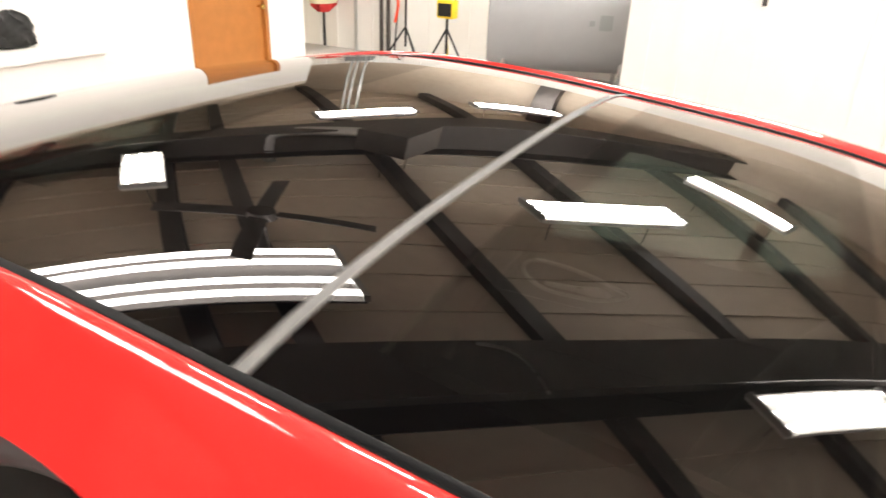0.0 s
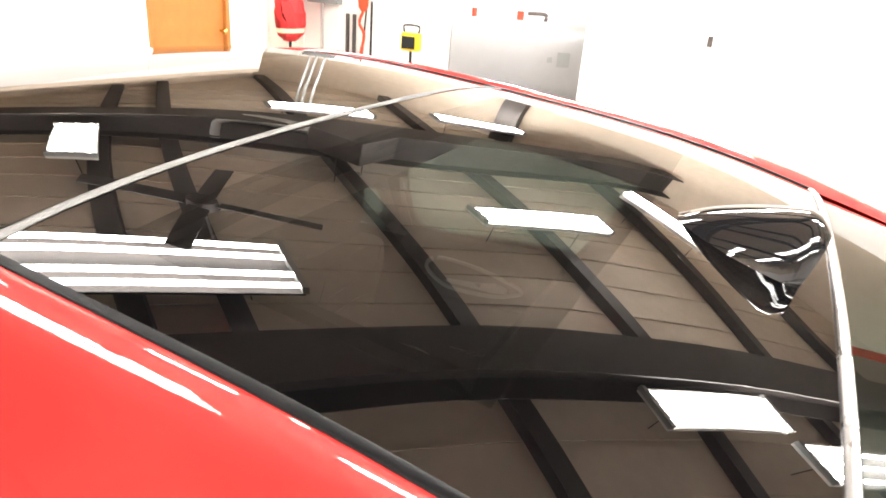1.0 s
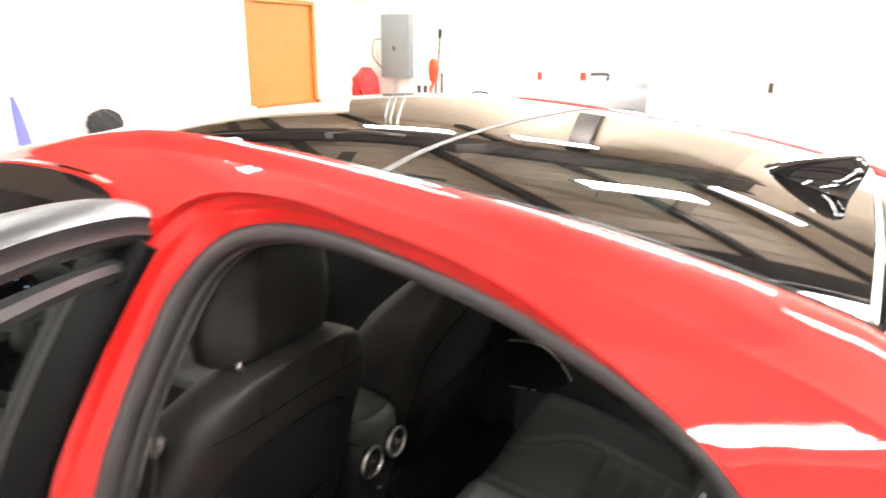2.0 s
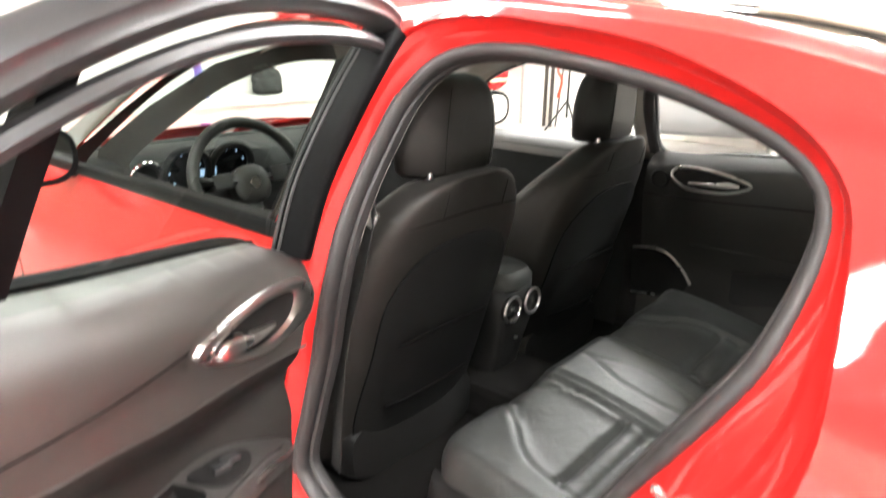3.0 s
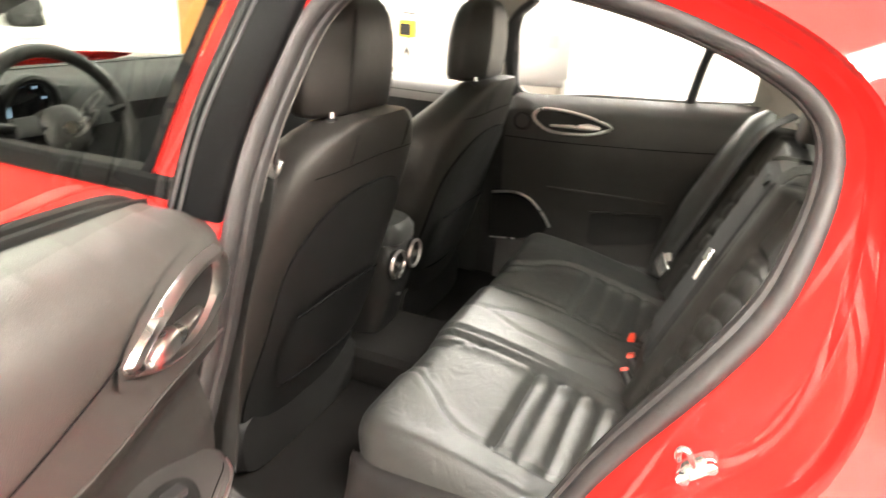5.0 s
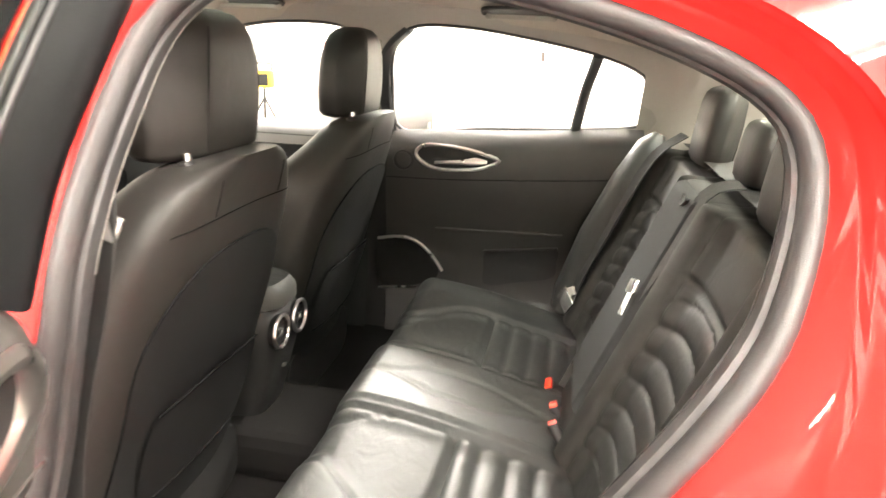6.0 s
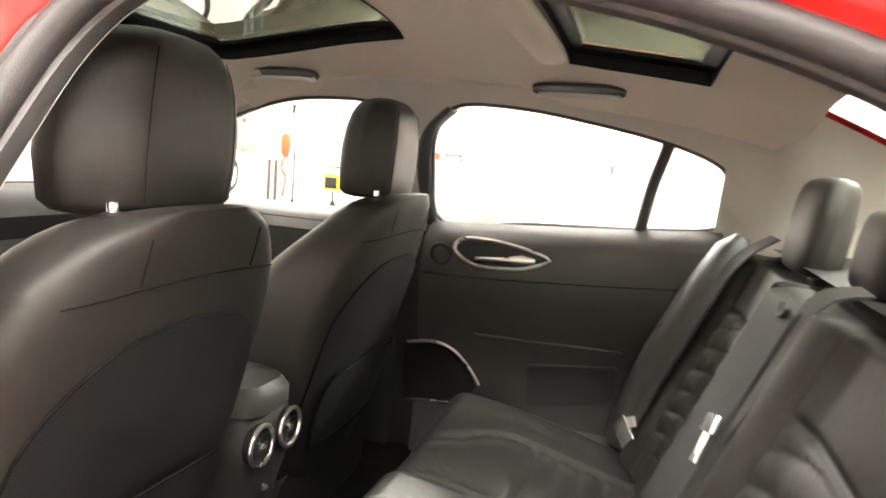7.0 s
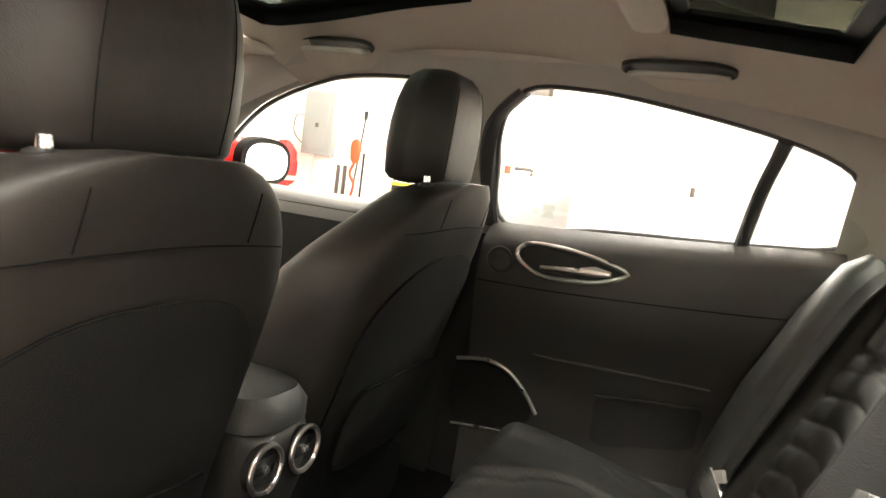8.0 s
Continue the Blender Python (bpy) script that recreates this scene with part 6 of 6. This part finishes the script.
part("webbing", strap([(-0.535, 1.17, 1.19), (-0.57, 1.1, 1.08), (-0.605, 1.075, 0.95), (-0.635, 1.12, 0.7), (-0.64, 1.15, 0.4)], 0.046, (0.3, 0.95, 0)), BELT, belt)
bm = box((-0.003, -0.016, -0.02), (0.003, 0.016, 0.012), 0.002)
bm.transform(Matrix.Translation((-0.6, 1.065, 0.985)) @ Matrix.Rotation(0.35, 4, "Y") @ Matrix.Rotation(0.3, 4, "X"))
part("tongue", bm, WHITE_METAL, belt, "bright metal tongue")
for x, y, z, tilt_ in ((-0.09, 0.49, 0.455, 0.5), (0.042, 0.49, 0.425, 0.3), (0.205, 0.505, 0.40, -0.2)):
    bk = thing("belt_buckle", "black belt buckle with a red button", "buckle", "belt buckles", (x, y, z))
    bm = loft([super_ring((0, 0.012 * k, k * 0.05), (1, 0, 0), (0, 1, 0), 0.022, 0.012, 4, 16) for k in (-0.8, 0, 0.6, 1)])
    bm.transform(Matrix.Rotation(tilt_, 4, "Y") @ Matrix.Rotation(-0.4, 4, "X"))
    part("housing", bm, PLASTIC, bk)
    bm = box((-0.018, 0.002, 0.045), (0.018, 0.02, 0.058), 0.003)
    bm.transform(Matrix.Rotation(tilt_, 4, "Y") @ Matrix.Rotation(-0.4, 4, "X"))
    part("button", bm, RED_PLASTIC, bk, "red release button")

# ---- centre console with rear vents ----
con = thing("centre_console", "black centre console with two round rear air vents", "console", "", (0.0145, 0.006, 0.397))
rings = []
for z, a, y0 in ((0.28, 0.085, 1.16), (0.40, 0.085, 1.15), (0.50, 0.085, 1.125), (0.555, 0.1, 1.112), (0.62, 0.108, 1.11), (0.655, 0.1, 1.12), (0.67, 0.08, 1.14)):
    rings.append(super_ring((0, (y0 + 1.9) / 2, z - 0.40), (1, 0, 0), (0, 1, 0), a, (1.9 - y0) / 2, 6, 40))
part("body", loft(rings), PLASTIC, con)
rings = [super_ring((0, 1.27, z - 0.40), (1, 0, 0), (0, 1, 0), a, b, 3.4, 30) for z, a, b in ((0.645, 0.075, 0.15), (0.658, 0.09, 0.166), (0.685, 0.09, 0.166), (0.706, 0.078, 0.15), (0.714, 0.03, 0.1))]
part("armrest_lid", loft(rings), LEATHER_LIT, con, "padded leather armrest lid")
for x in (-0.0485, 0.0485):
    vent = part("air_vent", loft([super_ring((x, y, 0.606 - 0.40), (1, 0, 0), (0, 0, 1), r, r, 2, 32) for y, r in ((1.12, 0.036), (1.105, 0.036), (1.106, 0.031), (1.118, 0.029))]), PLASTIC, con, "round black air vent")
    lp = [Vector((x + 0.036 * math.cos(t), 1.104, 0.206 + 0.036 * math.sin(t))) for t in np.linspace(0, 2 * math.pi, 40, endpoint=False)]
    part("ring", add_sweep(bmesh.new(), lp, disc(0.0042, 8), True, Vector((0, 1, 0))), SATIN, vent, "chrome ring")
    for dz in (-0.014, 0.0, 0.014):
        wd = math.sqrt(0.029 ** 2 - dz ** 2)
        part("slat", box((x - wd, 1.109, 0.206 + dz - 0.0015), (x + wd, 1.118, 0.206 + dz + 0.0015)), PLASTIC, vent)
    part("tab", box((x - 0.006, 1.1, 0.202), (x + 0.006, 1.112, 0.211), 0.002), WHITE_METAL, vent, "bright thumb tab")
part("usb_port", box((-0.008, 1.118, 0.504 - 0.404), (0.004, 1.127, 0.509 - 0.4), 0.002), SATIN, con)
part("side_trim", tube([(0.095, 1.13, 0.6 - 0.4), (0.1, 1.3, 0.62 - 0.4), (0.1, 1.6, 0.66 - 0.4)], 0.005, 8), SATIN, con)

# ---- dashboard and steering wheel ----
dash = thing("dashboard", "black dashboard with hooded twin instruments", "dashboard", "", (0, 0, 0.6))
rings = []
for x in np.linspace(-0.70, 0.70, 29):
    x = float(x)
    k = math.exp(-((x + 0.35) / 0.2) ** 2) * 0.035
    rings.append([Vector((x, y, z - 0.6)) for y, z in ((2.42, 0.945), (2.25, 0.955 + k * 0.3), (2.1, 0.955 + k), (2.02, 0.94 + k), (1.99, 0.90), (2.02, 0.84), (1.98, 0.76), (2.02, 0.62), (2.15, 0.5), (2.42, 0.5))])
part("body", loft(rings, True, True), DASH, dash, "", True, 50)
for x in (-0.472, -0.325):
    lp = [Vector((x + 0.07 * math.cos(t), 1.975 - 0.02 * math.sin(t), 0.925 + 0.07 * math.sin(t) - 0.6)) for t in np.linspace(0, 2 * math.pi, 30, endpoint=False)]
    pod = part("instrument_hood", add_sweep(bmesh.new(), lp, disc(0.012, 8), True, Vector((0, 1, 0))), PLASTIC, dash, "round instrument hood")
    part("dial", loft([super_ring((x, 1.985, 0.925 - 0.6), (1, 0, 0), (0, 0, 1), 0.066, 0.066, 2, 24), super_ring((x, 1.99, 0.925 - 0.6), (1, 0, 0), (0, 0, 1), 0.066, 0.066, 2, 24)]), BLACK_GLOSS, pod)
    for k in range(7):
        t = math.radians(220 - 40 * k)
        cx_, cz_ = x + 0.05 * math.cos(t), 0.325 + 0.05 * math.sin(t)
        part("tick", box((cx_ - 0.002, 1.981, cz_ - 0.003), (cx_ + 0.002, 1.983, cz_ + 0.003)), CLUSTER, pod)
part("centre_display", box((-0.425, 1.978, 0.905 - 0.6), (-0.375, 1.984, 0.925 - 0.6)), CLUSTER, dash, "small lit display")
lp = [Vector((-0.59 + 0.045 * math.cos(t), 1.975, 0.92 + 0.045 * math.sin(t) - 0.6)) for t in np.linspace(0, 2 * math.pi, 28, endpoint=False)]
v = part("side_vent", loft([super_ring((-0.59, y, 0.32), (1, 0, 0), (0, 0, 1), r, r, 2, 28) for y, r in ((1.99, 0.045), (1.972, 0.045), (1.975, 0.038), (1.99, 0.036))]), PLASTIC, dash, "round side air vent")
part("ring", add_sweep(bmesh.new(), lp, disc(0.006, 8), True, Vector((0, 1, 0))), CHROME, v, "chrome ring")
wheel = thing("steering_wheel", "black leather steering wheel with dark hub", "steering wheel", "", (-0.36, 1.818, 0.908))
wheel.rotation_euler = (radians(-22), 0, 0)
lp = [Vector((0.178 * math.cos(t), 0, 0.172 * math.sin(t))) for t in np.linspace(0, 2 * math.pi, 56, endpoint=False)]
part("rim", add_sweep(bmesh.new(), lp, disc(0.0165, 12), True, Vector((0, 1, 0))), LEATHER, wheel, "leather rim")
part("hub", loft([super_ring((0, y, -0.01), (1, 0, 0), (0, 0, 1), r, r * 0.95, 2.4, 28) for y, r in ((0.06, 0.045), (0.03, 0.056), (0.0, 0.06), (-0.012, 0.05), (-0.017, 0.026))]), LEATHER, wheel, "dark airbag hub")
part("badge", loft([super_ring((0, y, -0.01), (1, 0, 0), (0, 0, 1), r, r, 2, 20) for y, r in ((-0.016, 0.017), (-0.0195, 0.015))]), CHROME, wheel, "round bright badge")
for pts in ([(-0.05, 0.01, 0.0), (-0.11, 0.01, 0.01), (-0.17, 0.0, 0.02)], [(0.05, 0.01, 0.0), (0.11, 0.01, 0.01), (0.17, 0.0, 0.02)], [(0, 0.01, -0.05), (0, 0.01, -0.11), (0, 0, -0.165)]):
    part("spoke", tube(pts, 0.02, 10, squash=0.5), PLASTIC, wheel)
for s in (-1, 1):
    part("switch_pod", box((s * 0.095 - 0.03, -0.012, -0.015), (s * 0.095 + 0.03, 0.0, 0.03), 0.006), PLASTIC, wheel, "dark control pod")
part("column", add_sweep(bmesh.new(), [Vector((0, 0.03, 0)), Vector((0, 0.2, -0.02))], disc(0.05, 14)), PLASTIC, wheel)
bm = loft([super_ring((0.02, y, z), (1, 0, 0), (0, 0, 1), a, b, 3, 20) for y, z, a, b in ((1.63, 1.30, 0.11, 0.028), (1.64, 1.30, 0.125, 0.034), (1.66, 1.30, 0.1, 0.025))])
part("interior_mirror", bm, PLASTIC, car, "dark interior mirror")
